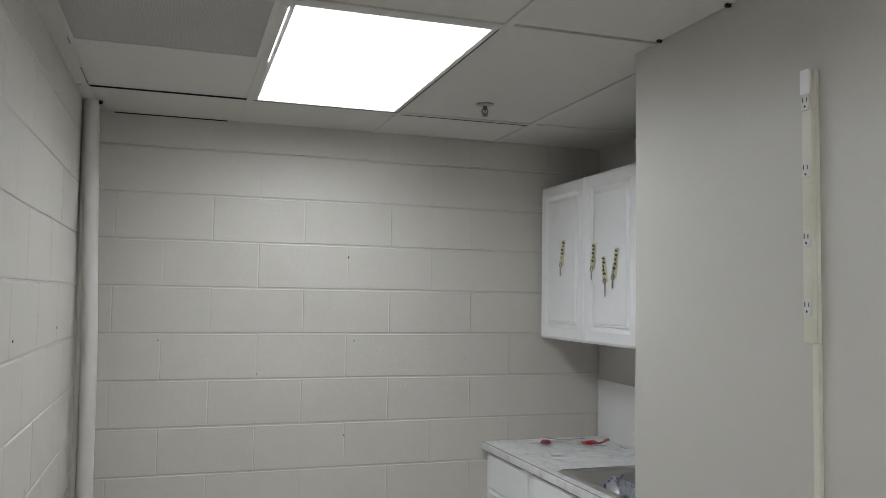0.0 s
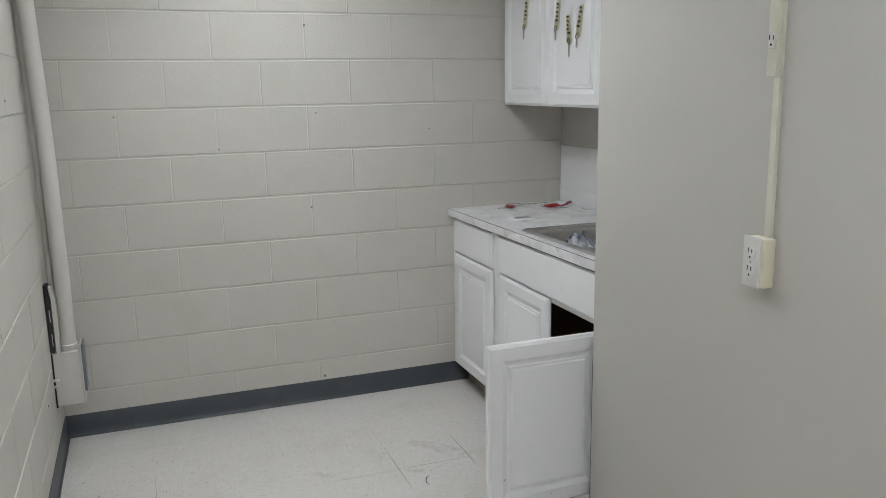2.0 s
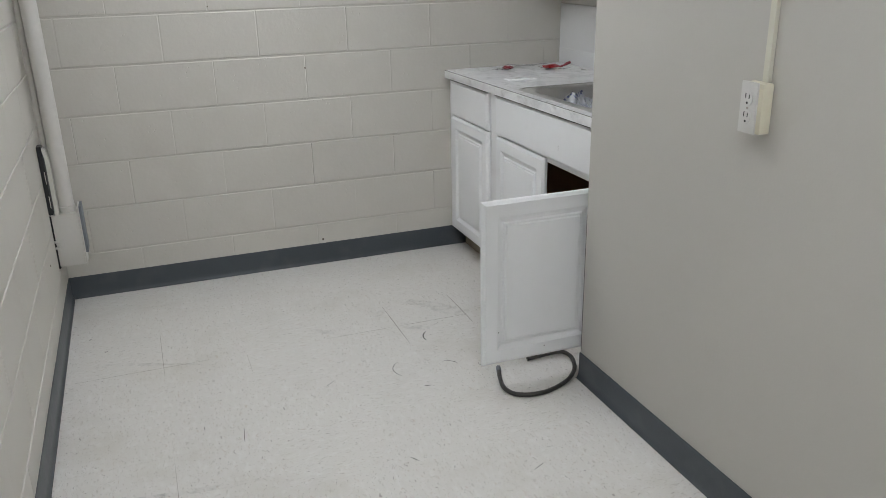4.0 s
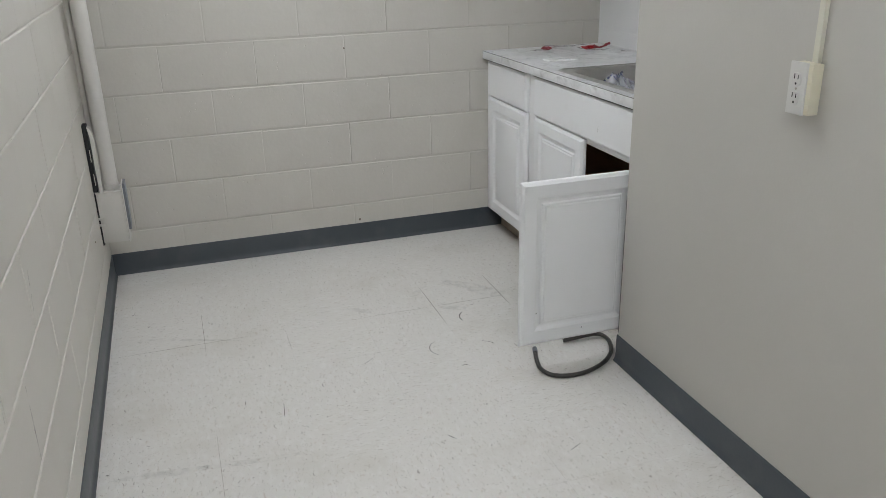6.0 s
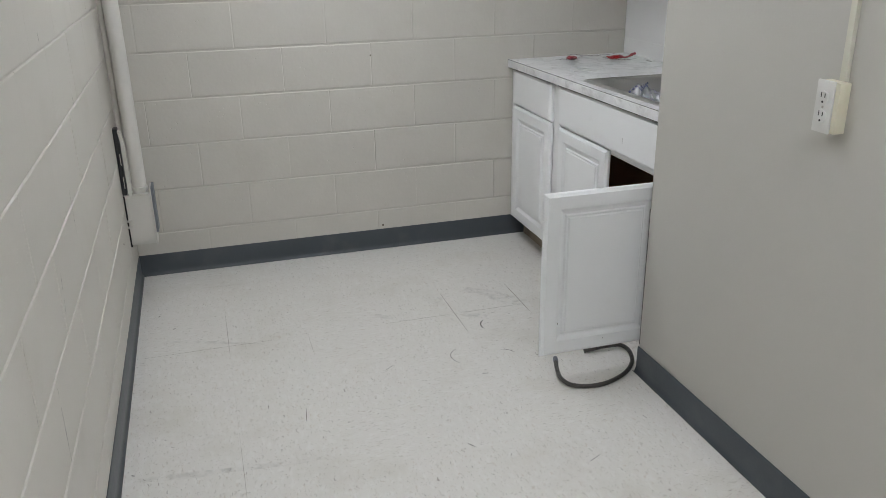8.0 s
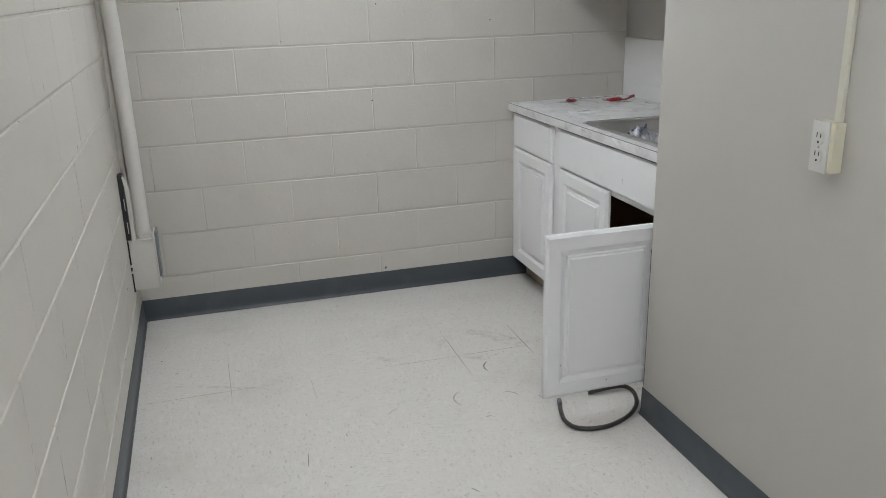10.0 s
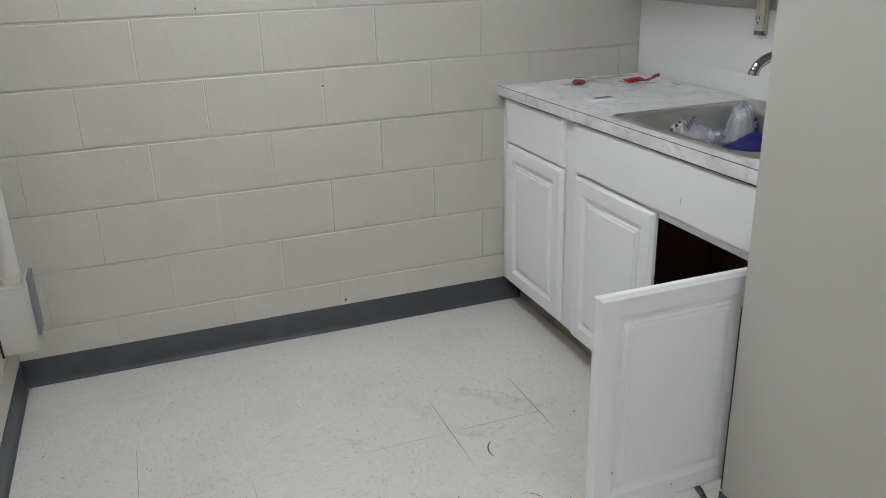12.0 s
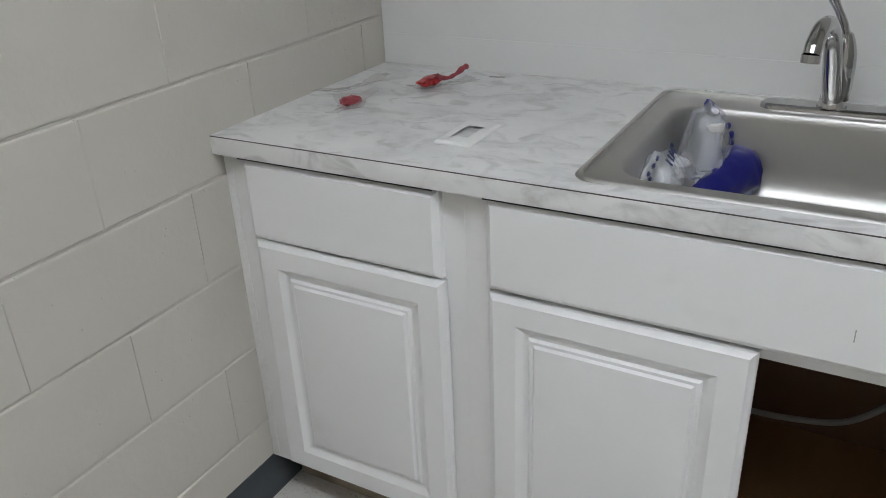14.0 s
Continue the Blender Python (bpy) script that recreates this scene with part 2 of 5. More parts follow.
M_EDGE = material("laminate_edge_line", (0.055, 0.047, 0.042), 0.55, tone=0.15, big=8, small=60)
# near-black, for the shade in the gap under the worktop edge
M_EDGE_SHADE = material("edge_shade", (0.012, 0.010, 0.009), 0.6, tone=0.1)
M_SPLASH = material("white_splash_panel", (0.80, 0.80, 0.795), 0.30, gloss_var=0.05, tone=0.006, big=1.0, small=8)
M_STEEL = material("brushed_stainless", (0.56, 0.55, 0.53), 0.41, 1.0, gloss_var=0.03, tone=0.008, big=6, small=90, stretch=(8, 1, 8))
M_CHROME = material("chrome", (0.52, 0.52, 0.52), 0.07, 1.0, tone=0.02, gloss_var=0.02)
M_IVORY = material("ivory_plastic", (0.70, 0.665, 0.52), 0.42, tone=0.03, big=6, small=50, stain=((0.60, 0.54, 0.38), 8.0, 0.5, 0.75, 0.6))
M_RACE = material("painted_ivory_steel", (0.66, 0.645, 0.55), 0.42, tone=0.03, big=7, small=60, stain=((0.56, 0.51, 0.38), 6.0, 0.45, 0.75, 0.5))
M_PLASTIC = material("white_plastic", (0.80, 0.80, 0.79), 0.35, tone=0.015)
M_AGED = material("aged_white_plastic", (0.64, 0.63, 0.60), 0.4, tone=0.03, big=8, small=40)
M_SLOT = material("slot_black", (0.015, 0.015, 0.015), 0.6, tone=0.05)
M_PIPE = material("pipe_paint", (0.62, 0.60, 0.56), 0.42, tone=0.03, big=5, small=40, bump=0.0005, bump_scale=60)
M_BLACK = material("black_plastic", (0.018, 0.018, 0.02), 0.45, tone=0.1)
M_GREY = material("galvanised_grey", (0.19, 0.205, 0.23), 0.45, 0.2, tone=0.06)
M_HOSE = material("braided_hose", (0.075, 0.070, 0.064), 0.30, 0.6, tone=0.12, big=20, small=300, bump=0.0012, bump_scale=700)
M_CABLE = material("grey_cable", (0.34, 0.33, 0.32), 0.5, tone=0.06)
M_TAPE = material("masking_tape", (0.72, 0.70, 0.52), 0.6, tone=0.06, big=20, small=120)
M_PRINT = material("navy_print", (0.035, 0.045, 0.12), 0.5, tone=0.1)
M_INK = material("black_ink", (0.02, 0.02, 0.022), 0.6, tone=0.05)
M_KEY = material("key_metal", (0.42, 0.40, 0.36), 0.32, 1.0, tone=0.06)
M_RED = material("red_plastic", (0.44, 0.028, 0.032), 0.28, tone=0.10, big=20, small=90)
M_DULL_RED = material("dull_red_plastic", (0.30, 0.045, 0.055), 0.35, tone=0.25, big=40, small=150)
M_BLUE = material("blue_plastic", (0.010, 0.011, 0.17), 0.38, tone=0.10, big=15, small=80)
M_FILM = clear_plastic("clear_film", (0.90, 0.92, 0.98), 0.28, 0.58)
M_FILM2 = clear_plastic("thin_clear_film", (0.995, 0.995, 0.995), 0.16, 0.7)
M_SCUFF_SHADE = material("scuff_and_shade_black", (0.05, 0.045, 0.04), 0.5, tone=0.1)
M_GRIME = material("joint_grime", (0.22, 0.19, 0.15), 0.6, tone=0.2, big=9, small=60)
M_HOLE = material("chipped_hole", (0.15, 0.125, 0.10), 0.8, tone=0.15)
M_VENT = perforated("perforated_steel")
M_CELL = material("cutoff_cells", (0.82, 0.82, 0.82), 0.5, tone=0.01)
M_LENS = glow("lamp_lens", LAMP_COLOUR, LAMP)


# ---- mesh helpers ----
def box(bm, lo, hi, bevel=0.0, seg=2):
    """A cuboid between two corners, its edges rounded if bevel is given."""
    v = [bm.verts.new((lo[0] if i & 1 == 0 else hi[0], lo[1] if i & 2 == 0 else hi[1], lo[2] if i & 4 == 0 else hi[2])) for i in range(8)]
    faces = [bm.faces.new([v[i] for i in f]) for f in ((0, 2, 3, 1), (4, 5, 7, 6), (0, 1, 5, 4), (2, 6, 7, 3), (0, 4, 6, 2), (1, 3, 7, 5))]
    if bevel:
        edges = list({e for f in faces for e in f.edges})
        bmesh.ops.bevel(bm, geom=edges, offset=bevel, segments=seg, affect="EDGES", profile=0.6)
    return bm


def cuboid(lo, hi, bevel=0.0, seg=2):
    return box(bmesh.new(), lo, hi, bevel, seg)


def rings(loops, cap_start=True, cap_end=True, closed=True):
    """Skins a list of vertex loops of equal length."""
    bm = bmesh.new()
    rows = [[bm.verts.new(p) for p in loop] for loop in loops]
    n = len(rows[0])
    for a, c in zip(rows, rows[1:]):
        for i in range(n if closed else n - 1):
            j = (i + 1) % n
            bm.faces.new((a[i], a[j], c[j], c[i]))
    if cap_start:
        bm.faces.new(rows[0][::-1])
    if cap_end:
        bm.faces.new(rows[-1])
    bmesh.ops.recalc_face_normals(bm, faces=bm.faces)
    return bm


def tube(points, radii, sides=14, cap=True):
    """A pipe swept along a polyline; radii: one number or one for each point."""
    pts = [Vector(p) for p in points]
    if isinstance(radii, (int, float)):
        radii = [radii] * len(pts)
    loops, up = [], None
    for i, p in enumerate(pts):
        d = (pts[min(i + 1, len(pts) - 1)] - pts[max(i - 1, 0)]).normalized()
        if up is None:
            up = Vector((0, 0, 1)) if abs(d.z) < 0.9 else Vector((1, 0, 0))
        side = d.cross(up).normalized()
        up = side.cross(d).normalized()
        loops.append([p + radii[i] * (math.cos(a) * side + math.sin(a) * up) for a in (2 * math.pi * k / sides for k in range(sides))])
    return rings(loops, cap, cap)


def spline(points, n=8):
    """Catmull-Rom curve through points."""
    p = [Vector(q) for q in points]
    p = [2 * p[0] - p[1]] + p + [2 * p[-1] - p[-2]]
    out = []
    for i in range(1, len(p) - 2):
        for k in range(n):
            t = k / n
            out.append(0.5 * (2 * p[i] + (p[i + 1] - p[i - 1]) * t + (2 * p[i - 1] - 5 * p[i] + 4 * p[i + 1] - p[i + 2]) * t * t
                              + (3 * p[i] - p[i - 1] - 3 * p[i + 1] + p[i + 2]) * t ** 3))
    return out + [p[-2]]


def lathe(profile, centre, sides=24):
    """Turns (radius, height) pairs round a vertical axis at centre."""
    x, y, z = centre
    return rings([[(x + r * math.cos(a), y + r * math.sin(a), z + h) for a in (2 * math.pi * k / sides for k in range(sides))] for r, h in profile])


def merge(*bms):
    out = bmesh.new()
    for b in bms:
        m = bpy.data.meshes.new("join")
        b.to_mesh(m)
        out.from_mesh(m)
        bpy.data.meshes.remove(m)
        b.free()
    return out


def mesh_of(name, bm, mat, smooth=35):
    me = bpy.data.meshes.new(name)
    bm.to_mesh(me)
    bm.free()
    me.materials.append(mat)
    if smooth:
        me.shade_smooth()
        me.set_sharp_from_angle(angle=radians(smooth))
    return me


def lump(cx, cy, cz, rx, ry, rz, seed, rough_amount, floor_z, sub=4):
    bm = bmesh.new()
    bmesh.ops.create_icosphere(bm, subdivisions=sub, radius=1.0)
    for v in bm.verts:
        p = v.co.copy()
        d = 1 + rough_amount * (noise.noise(p * 1.7 + Vector((seed, 0, 0))) + 0.6 * abs(noise.noise(p * 4.3 + Vector((0, seed, 0)))) + 0.25 * noise.noise(p * 10))
        v.co = (cx + p.x * rx * d, cy + p.y * ry * d, max(floor_z, cz + p.z * rz * d))
    return bm


def root_of(ob):
    while ob.parent:
        ob = ob.parent
    return ob


def thing(name, at, label, category, group=""):
    ob = new(name)
    ob.location = at
    ob.empty_display_size = 0.05
    return tagged(ob, label, category, group)


def part(name, bm, mat, parent, label="", smooth=35):
    """One mesh, given in the room's coordinates, under a thing or a part."""
    o = root_of(parent).location
    bmesh.ops.translate(bm, verts=bm.verts, vec=-o)
    ob = new(name, mesh_of(name, bm, mat, smooth))
    ob.parent = parent
    return tagged(ob, label)


def single(name, bm, mat, label, category, group="", smooth=35):
    """A thing of one mesh."""
    lo = Vector([min(v.co[i] for v in bm.verts) for i in range(3)])
    hi = Vector([max(v.co[i] for v in bm.verts) for i in range(3)])
    at = Vector(((lo.x + hi.x) / 2, (lo.y + hi.y) / 2, lo.z))
    bmesh.ops.translate(bm, verts=bm.verts, vec=-at)
    ob = new(name, mesh_of(name, bm, mat, smooth))
    ob.location = at
    return tagged(ob, label, category, group)


def structure(name, bm, mat, label, category, smooth=0):
    return tagged(new(name, mesh_of(name, bm, mat, smooth)), label, category, kind="structure")


# ---- the room ----
floor = structure("floor", cuboid((WEST - 0.2, SOUTH - 0.2, -0.15), (EAST + 0.2, NORTH + 0.2, -0.003)), M_FLOOR,
                  "off-white speckled vinyl tile floor, scuffed and worn", "floor")
wall_north = structure("wall_north", cuboid((WEST - 0.2, NORTH + 0.0030, -0.003), (EAST + 0.2, NORTH + 0.2, 2.6)), M_MORTAR,
                       "painted off-white concrete block wall with shallow joints", "wall")
wall_west = structure("wall_west", cuboid((WEST - 0.2, SOUTH - 0.2, -0.003), (WEST - 0.0030, NORTH + 0.0030, 2.6)), M_MORTAR,
                      "painted off-white concrete block wall with shallow joints", "wall")
wall_south = structure("wall_south", cuboid((WEST - 0.0030, SOUTH - 0.2, -0.003), (PART_X, SOUTH, 2.6)), M_WALL,
                       "plain painted wall closing the room", "wall")
wall_partition = structure("wall_partition", cuboid((PART_X, SOUTH - 0.2, -0.003), (PART_X + 0.15, PART_Y, 2.6), 0.004), M_WALL,
                           "painted grey-beige drywall partition with a square end", "wall", 35)
wall_return = structure("wall_return", cuboid((PART_X + 0.15, PART_Y - 0.12, -0.003), (EAST + 0.2, PART_Y - 0.001, 2.6)), M_WALL,
                        "painted drywall end wall of the kitchenette niche", "wall")
wall_east = structure("wall_east", cuboid((EAST + 0.008, PART_Y - 0.001, -0.003), (EAST + 0.2, NORTH + 0.0035, 2.6)), M_WALL,
                      "painted beige wall behind the counter and cabinets", "wall")

# ceiling: lay-in panels on a grid of painted tees
TEE_X = (-0.8975, -0.2875, 0.3125, 0.9325, 1.5425, 2.1525)
TEE_Y = (4.93, 3.682, 2.502, 1.282, 0.062, -1.158, -2.378, -3.598)


def build_ceiling():
    bm = bmesh.new()
    x0, x1, y0, y1 = WEST, EAST + 0.008, SOUTH, NORTH - 0.003
    gap_south = {(1, 0): 0.0, (2, 0): 0.0, (3, 0): 0.005}
    for i in range(5):
        for j in range(7):
            a, c = max(TEE_X[i] + 0.0125, x0), min(TEE_X[i + 1] - 0.0125, x1)
            d, e = max(TEE_Y[j + 1] + 0.0125, y0), min(TEE_Y[j] - 0.0125, y1)
            if i == 2 and j in (1, 3, 5):
                continue          # openings of the two light fittings
            if i == 1 and j == 1:
                d = 3.085         # the air grille takes the other half of this bay
            d += gap_south.get((i, j), 0.0)
            if j == 1 and i in (1, 2):
                e -= 0.0018
            if j == 2 and i == 3:
                e -= 0.005
            if c - a > 0.01 and e - d > 0.01:
                box(bm, (a, d, CEIL + 0.004 + 0.0015 * ((i * 3 + j) % 3)), (c, e, CEIL + 0.03))
    for x in TEE_X[1:5]:
        box(bm, (x - 0.0125, y0, CEIL), (x + 0.0125, y1, CEIL + 0.03))
    for y in TEE_Y[1:7]:
        for a, c in zip(TEE_X, TEE_X[1:]):
            box(bm, (max(a + 0.0125, x0), y - 0.0125, CEIL + 0.001), (min(c - 0.0125, x1), y + 0.0125, CEIL + 0.03))
    return bm


structure("ceiling", build_ceiling(), M_CEIL, "painted white lay-in ceiling panels on a tee grid", "ceiling")
# solid dark strips, hung just below the panels, paint the shade of open gaps
gaps = [((-0.275, 3.6675), (0.300, 3.669)), ((0.325, 3.667), (0.920, 3.669)), ((0.945, 3.695), (1.53, 3.697)), ((-0.22, NORTH - 0.0037), (0.25, NORTH - 0.003)),
        ((-0.279, 3.40), (-0.277, 3.66)), ((-0.279, 3.05), (-0.277, 3.12)), ((0.919, 2.53), (0.9205, 3.66)), ((1.403, 2.460), (1.416, 2.470)), ((1.403, 2.142), (1.416, 2.152))]
gap_bm = bmesh.new()
for lo, hi in gaps:
    box(gap_bm, (*lo, CEIL - 0.0012), (*hi, CEIL + 0.01))
structure("ceiling_gap_line", gap_bm, M_DARK, "solid dark strips for the shade of gaps along the ceiling panels", "gap")
structure("ceiling_void", cuboid((WEST - 0.2, SOUTH - 0.2, 2.6), (EAST + 0.2, NORTH + 0.2, 2.65)), M_DARK, "dark slab above the panels", "ceiling")


# vinyl cove base
def cove(a, c, inward, height=0.1016):
    """Wall base from a to c on the plan, its toe towards inward."""
    prof = [(0.0, 0.0), (0.0125, 0.0), (0.0120, 0.0022), (0.0092, 0.0060), (0.0064, 0.0105), (0.0046, 0.018), (0.0036, 0.03), (0.003, height - 0.003), (0.0015, height), (0.0, height)]
    n = Vector(inward)
    return rings([[(p[0] + n.x * w, p[1] + n.y * w, h) for w, h in prof] for p in (a, c)])


structure("baseboard_north", cove((WEST, NORTH - 0.0005), (1.60, NORTH - 0.0005), (0, -1)), M_COVE, "dark slate grey vinyl wall base", "wall base", 35)
structure("baseboard_west", cove((WEST + 0.0005, SOUTH), (WEST + 0.0005, NORTH - 0.004), (1, 0)), M_COVE, "dark slate grey vinyl wall base", "wall base", 35)
structure("baseboard_partition", cove((PART_X - 0.0005, SOUTH), (PART_X - 0.0005, PART_Y + 0.003), (-1, 0)), M_COVE, "dark slate grey vinyl wall base", "wall base", 35)
structure("baseboard_return", cove((PART_X - 0.003, PART_Y + 0.0005), (1.50, PART_Y + 0.0005), (0, 1)), M_COVE, "dark slate grey vinyl wall base", "wall base", 35)

# white panel behind the counter, with a lower strip
splash = thing("backsplash", (EAST, 3.36, 0.903), "glossy white splash panel on the wall behind the sink counter", "backsplash")
part("panel", cuboid((EAST, PART_Y + 0.002, 0.903), (EAST + 0.008, NORTH - 0.002, 1.19), 0.0015), M_SPLASH, splash)
part("lower_strip", cuboid((EAST - 0.003, PART_Y + 0.003, 0.903), (EAST, NORTH - 0.006, 0.978), 0.001), M_SPLASH, splash)


# ---- light fittings, grille and sprinkler ----
def troffer(y0, y1, label):
    x0, x1 = TEE_X[2] + 0.0135, TEE_X[3] - 0.0135
    t = thing("ceiling_light", ((x0 + x1) / 2, (y0 + y1) / 2, CEIL), label, "ceiling light", "troffers in the ceiling grid")
    w = 0.016
    frame_bm = merge(cuboid((x0, y0, CEIL + 0.001), (x0 + w, y1, CEIL + 0.012), 0.002), cuboid((x1 - w, y0, CEIL + 0.001), (x1, y1, CEIL + 0.012), 0.002),
                     cuboid((x0 + w, y0, CEIL + 0.001), (x1 - w, y0 + w + 0.012, CEIL + 0.012), 0.002), cuboid((x0 + w, y1 - w + 0.006, CEIL + 0.001), (x1 - w, y1, CEIL + 0.012), 0.002))
    part("frame", frame_bm, M_PIPE, t)
    part("housing", cuboid((x0, y0, CEIL + 0.016), (x1, y1, CEIL + 0.11), 0.004), M_FRAME, t)
    # added louvre, no visible part: it keeps lamp light off the upper walls
    cells = bmesh.new()
    lx0, lx1, ly0, ly1 = x0 + w, x1 - w, y0 + w + 0.012, y1 - w + 0.006
    for k in range(1, 48):
        x = lx0 + (lx1 - lx0) * k / 48
        box(cells, (x - 0.0004, ly0, CEIL + 0.0022), (x + 0.0004, ly1, CEIL + 0.0048))
    for k in range(1, 96):
        y = ly0 + (ly1 - ly0) * k / 96
        box(cells, (lx0, y - 0.0004, CEIL + 0.0024), (lx1, y + 0.0004, CEIL + 0.0046))
    tagged(part("lens_grid", cells, M_CELL, t, "fine white cells added under the lens to steer its light down", 0), kind="stuff")
    part("diffuser", cuboid((x0 + w - 0.003, y0 + w, CEIL + 0.005), (x1 - w + 0.003, y1 - w + 0.009, CEIL + 0.010)), M_LENS, t, "glowing white acrylic lens", 0)
    return t


near_light = troffer(TEE_Y[2] + 0.0135, TEE_Y[1] - 0.0135, "lit white rectangular ceiling troffer with a glowing acrylic lens")
troffer(TEE_Y[4] + 0.0135, TEE_Y[3] - 0.0135, "lit white rectangular ceiling troffer with a glowing acrylic lens")
troffer(TEE_Y[6] + 0.0135, TEE_Y[5] - 0.0135, "lit white rectangular ceiling troffer with a glowing acrylic lens")

# thin glowing strips stand in for lamp light leaking past the frame
for y0, y1, w in ((2.56, 2.74, 0.0011), (2.75, 2.80, 0.0018), (2.82, 3.10, 0.0008)):
    part("light_gap", cuboid((TEE_X[2] + 0.0128, y0, CEIL - 0.0006), (TEE_X[2] + 0.0128 + w, y1, CEIL + 0.0008)), M_LENS, near_light, "glowing strip for lamp light leaking beside the lens frame", 0)

grille = thing("air_grille", (0.0, 2.79, CEIL), "dusty perforated metal return air grille in the ceiling grid", "air vent")
part("perforated_sheet", cuboid((-0.262, 2.531, CEIL + 0.003), (0.285, 3.066, CEIL + 0.006)), M_VENT, grille, "", 0)
part("frame", merge(cuboid((-0.275, 2.5145, CEIL + 0.0015), (-0.262, 3.084, CEIL + 0.012), 0.001), cuboid((0.285, 2.5145, CEIL + 0.0015), (0.300, 3.084, CEIL + 0.012), 0.001),
                    cuboid((-0.262, 2.5145, CEIL + 0.0015), (0.285, 2.531, CEIL + 0.012), 0.001), cuboid((-0.262, 3.066, CEIL + 0.0015), (0.285, 3.084, CEIL + 0.012), 0.001)), M_CEIL, grille)

M_BRASS = material("tarnished_metal", (0.16, 0.15, 0.14), 0.35, 0.9, tone=0.08)
SPX, SPY = 1.212, 3.40
spr = thing("fire_sprinkler", (SPX, SPY, CEIL), "small chrome pendent fire sprinkler under the ceiling", "sprinkler")
part("escutcheon", lathe([(0.008, 0.006), (0.036, 0.004), (0.035, 0.0), (0.016, -0.006), (0.008, -0.006)], (SPX, SPY, CEIL)), M_KEY, spr)
part("body", lathe([(0.008, 0.0), (0.008, -0.016), (0.005, -0.02)], (SPX, SPY, CEIL), 12), M_BRASS, spr)
for sx in (-1, 1):
    part("frame_arm", tube(spline([(SPX + sx * 0.006, SPY, CEIL - 0.014), (SPX + sx * 0.013, SPY, CEIL - 0.026), (SPX + sx * 0.003, SPY, CEIL - 0.042)], 4), 0.0022, 8), M_BRASS, spr)
part("glass_bulb", tube([(SPX, SPY, CEIL - 0.018), (SPX, SPY, CEIL - 0.04)], 0.0022, 8), M_BRASS, spr)
part("deflector", lathe([(0.002, -0.041), (0.013, -0.043), (0.013, -0.0445), (0.002, -0.0445)], (SPX, SPY, CEIL), 16), M_BRASS, spr)


# ---- kitchen units ----
DOOR_RINGS = ((0.0, 0.0), (0.0, 0.009), (0.0025, 0.0125), (0.005, 0.0135), (0.011, 0.0195), (0.0535, 0.0195), (0.0560, 0.0180), (0.0640, 0.0125), (0.0710, 0.0098), (0.0745, 0.0094),
              (0.0790, 0.0140), (0.0830, 0.0145), (0.0845, 0.0140), (0.0890, 0.0185), (0.099, 0.0198))
DRAWER_RINGS = ((0.0, 0.0), (0.0, 0.012), (0.003, 0.0160), (0.006, 0.0175), (0.011, 0.0225))


def panel_front(width, height, profile, place):
    """A moulded cabinet front; place(u, v, w) gives room coordinates, w out of the face."""
    return rings([[place(u, v, w) for u, v in ((i, i), (width - i, i), (width - i, height - i), (i, height - i))] for i, w in profile])


LEAN = 0.0065         # the worktop rises towards the partition, metres a metre


def on_top(ob):
    """Lays a thing on the slightly leaning worktop."""
    ob.rotation_euler.x = -LEAN
    ob.location.z += LEAN * (NORTH - ob.location.y)


def closed_front(name, y0, y1, z0, z1, profile, parent, back_x, label=""):
    return part(name, panel_front(y1 - y0, z1 - z0, profile, lambda u, v, w: (back_x - w, y0 + u, z0 + v)), M_WHITE, parent, label, 25)


FACE = 1.522          # front of the face frames
BACK = EAST - 0.012
drawer_unit = thing("base_cabinet", (1.8, 3.85, 0), "white base cabinet with a drawer and raised-panel door", "cabinet", "kitchen units")
part("side_panel", cuboid((FACE + 0.019, 3.583, 0.10), (BACK, 3.599, 0.862)), M_BROWN, drawer_unit)
part("side_panel", cuboid((FACE + 0.019, 4.083, 0.10), (BACK, 4.099, 0.862)), M_BROWN, drawer_unit)
part("bottom_shelf", cuboid((FACE + 0.019, 3.599, 0.12), (BACK, 4.083, 0.136)), M_BROWN, drawer_unit)
part("back_panel", cuboid((BACK - 0.006, 3.599, 0.136), (BACK, 4.083, 0.862)), M_BROWN, drawer_unit)
part("face_frame", merge(cuboid((FACE, 3.583, 0.10), (FACE + 0.019, 3.64, 0.862)), cuboid((FACE, 4.04, 0.10), (FACE + 0.019, 4.099, 0.862)),
                         cuboid((FACE, 3.64, 0.10), (FACE + 0.019, 4.04, 0.14)), cuboid((FACE, 3.64, 0.67), (FACE + 0.019, 4.04, 0.71)), cuboid((FACE, 3.64, 0.83), (FACE + 0.019, 4.04, 0.862))), M_FRAME, drawer_unit)
part("filler_strip", cuboid((FACE - 0.001, 4.0995, 0.10), (FACE + 0.017, NORTH - 0.001, 0.862), 0.001), M_FRAME, drawer_unit)
closed_front("drawer_front", 3.625, 4.056, 0.692, 0.8605, DRAWER_RINGS, drawer_unit, FACE)
closed_front("door", 3.619, 4.053, 0.115, 0.6885, DOOR_RINGS, drawer_unit, FACE - 0.004)
part("toe_kick", cuboid((1.588, 3.583, 0.0), (1.602, 4.099, 0.10)), M_TOE, drawer_unit, "dirty tan toe board")

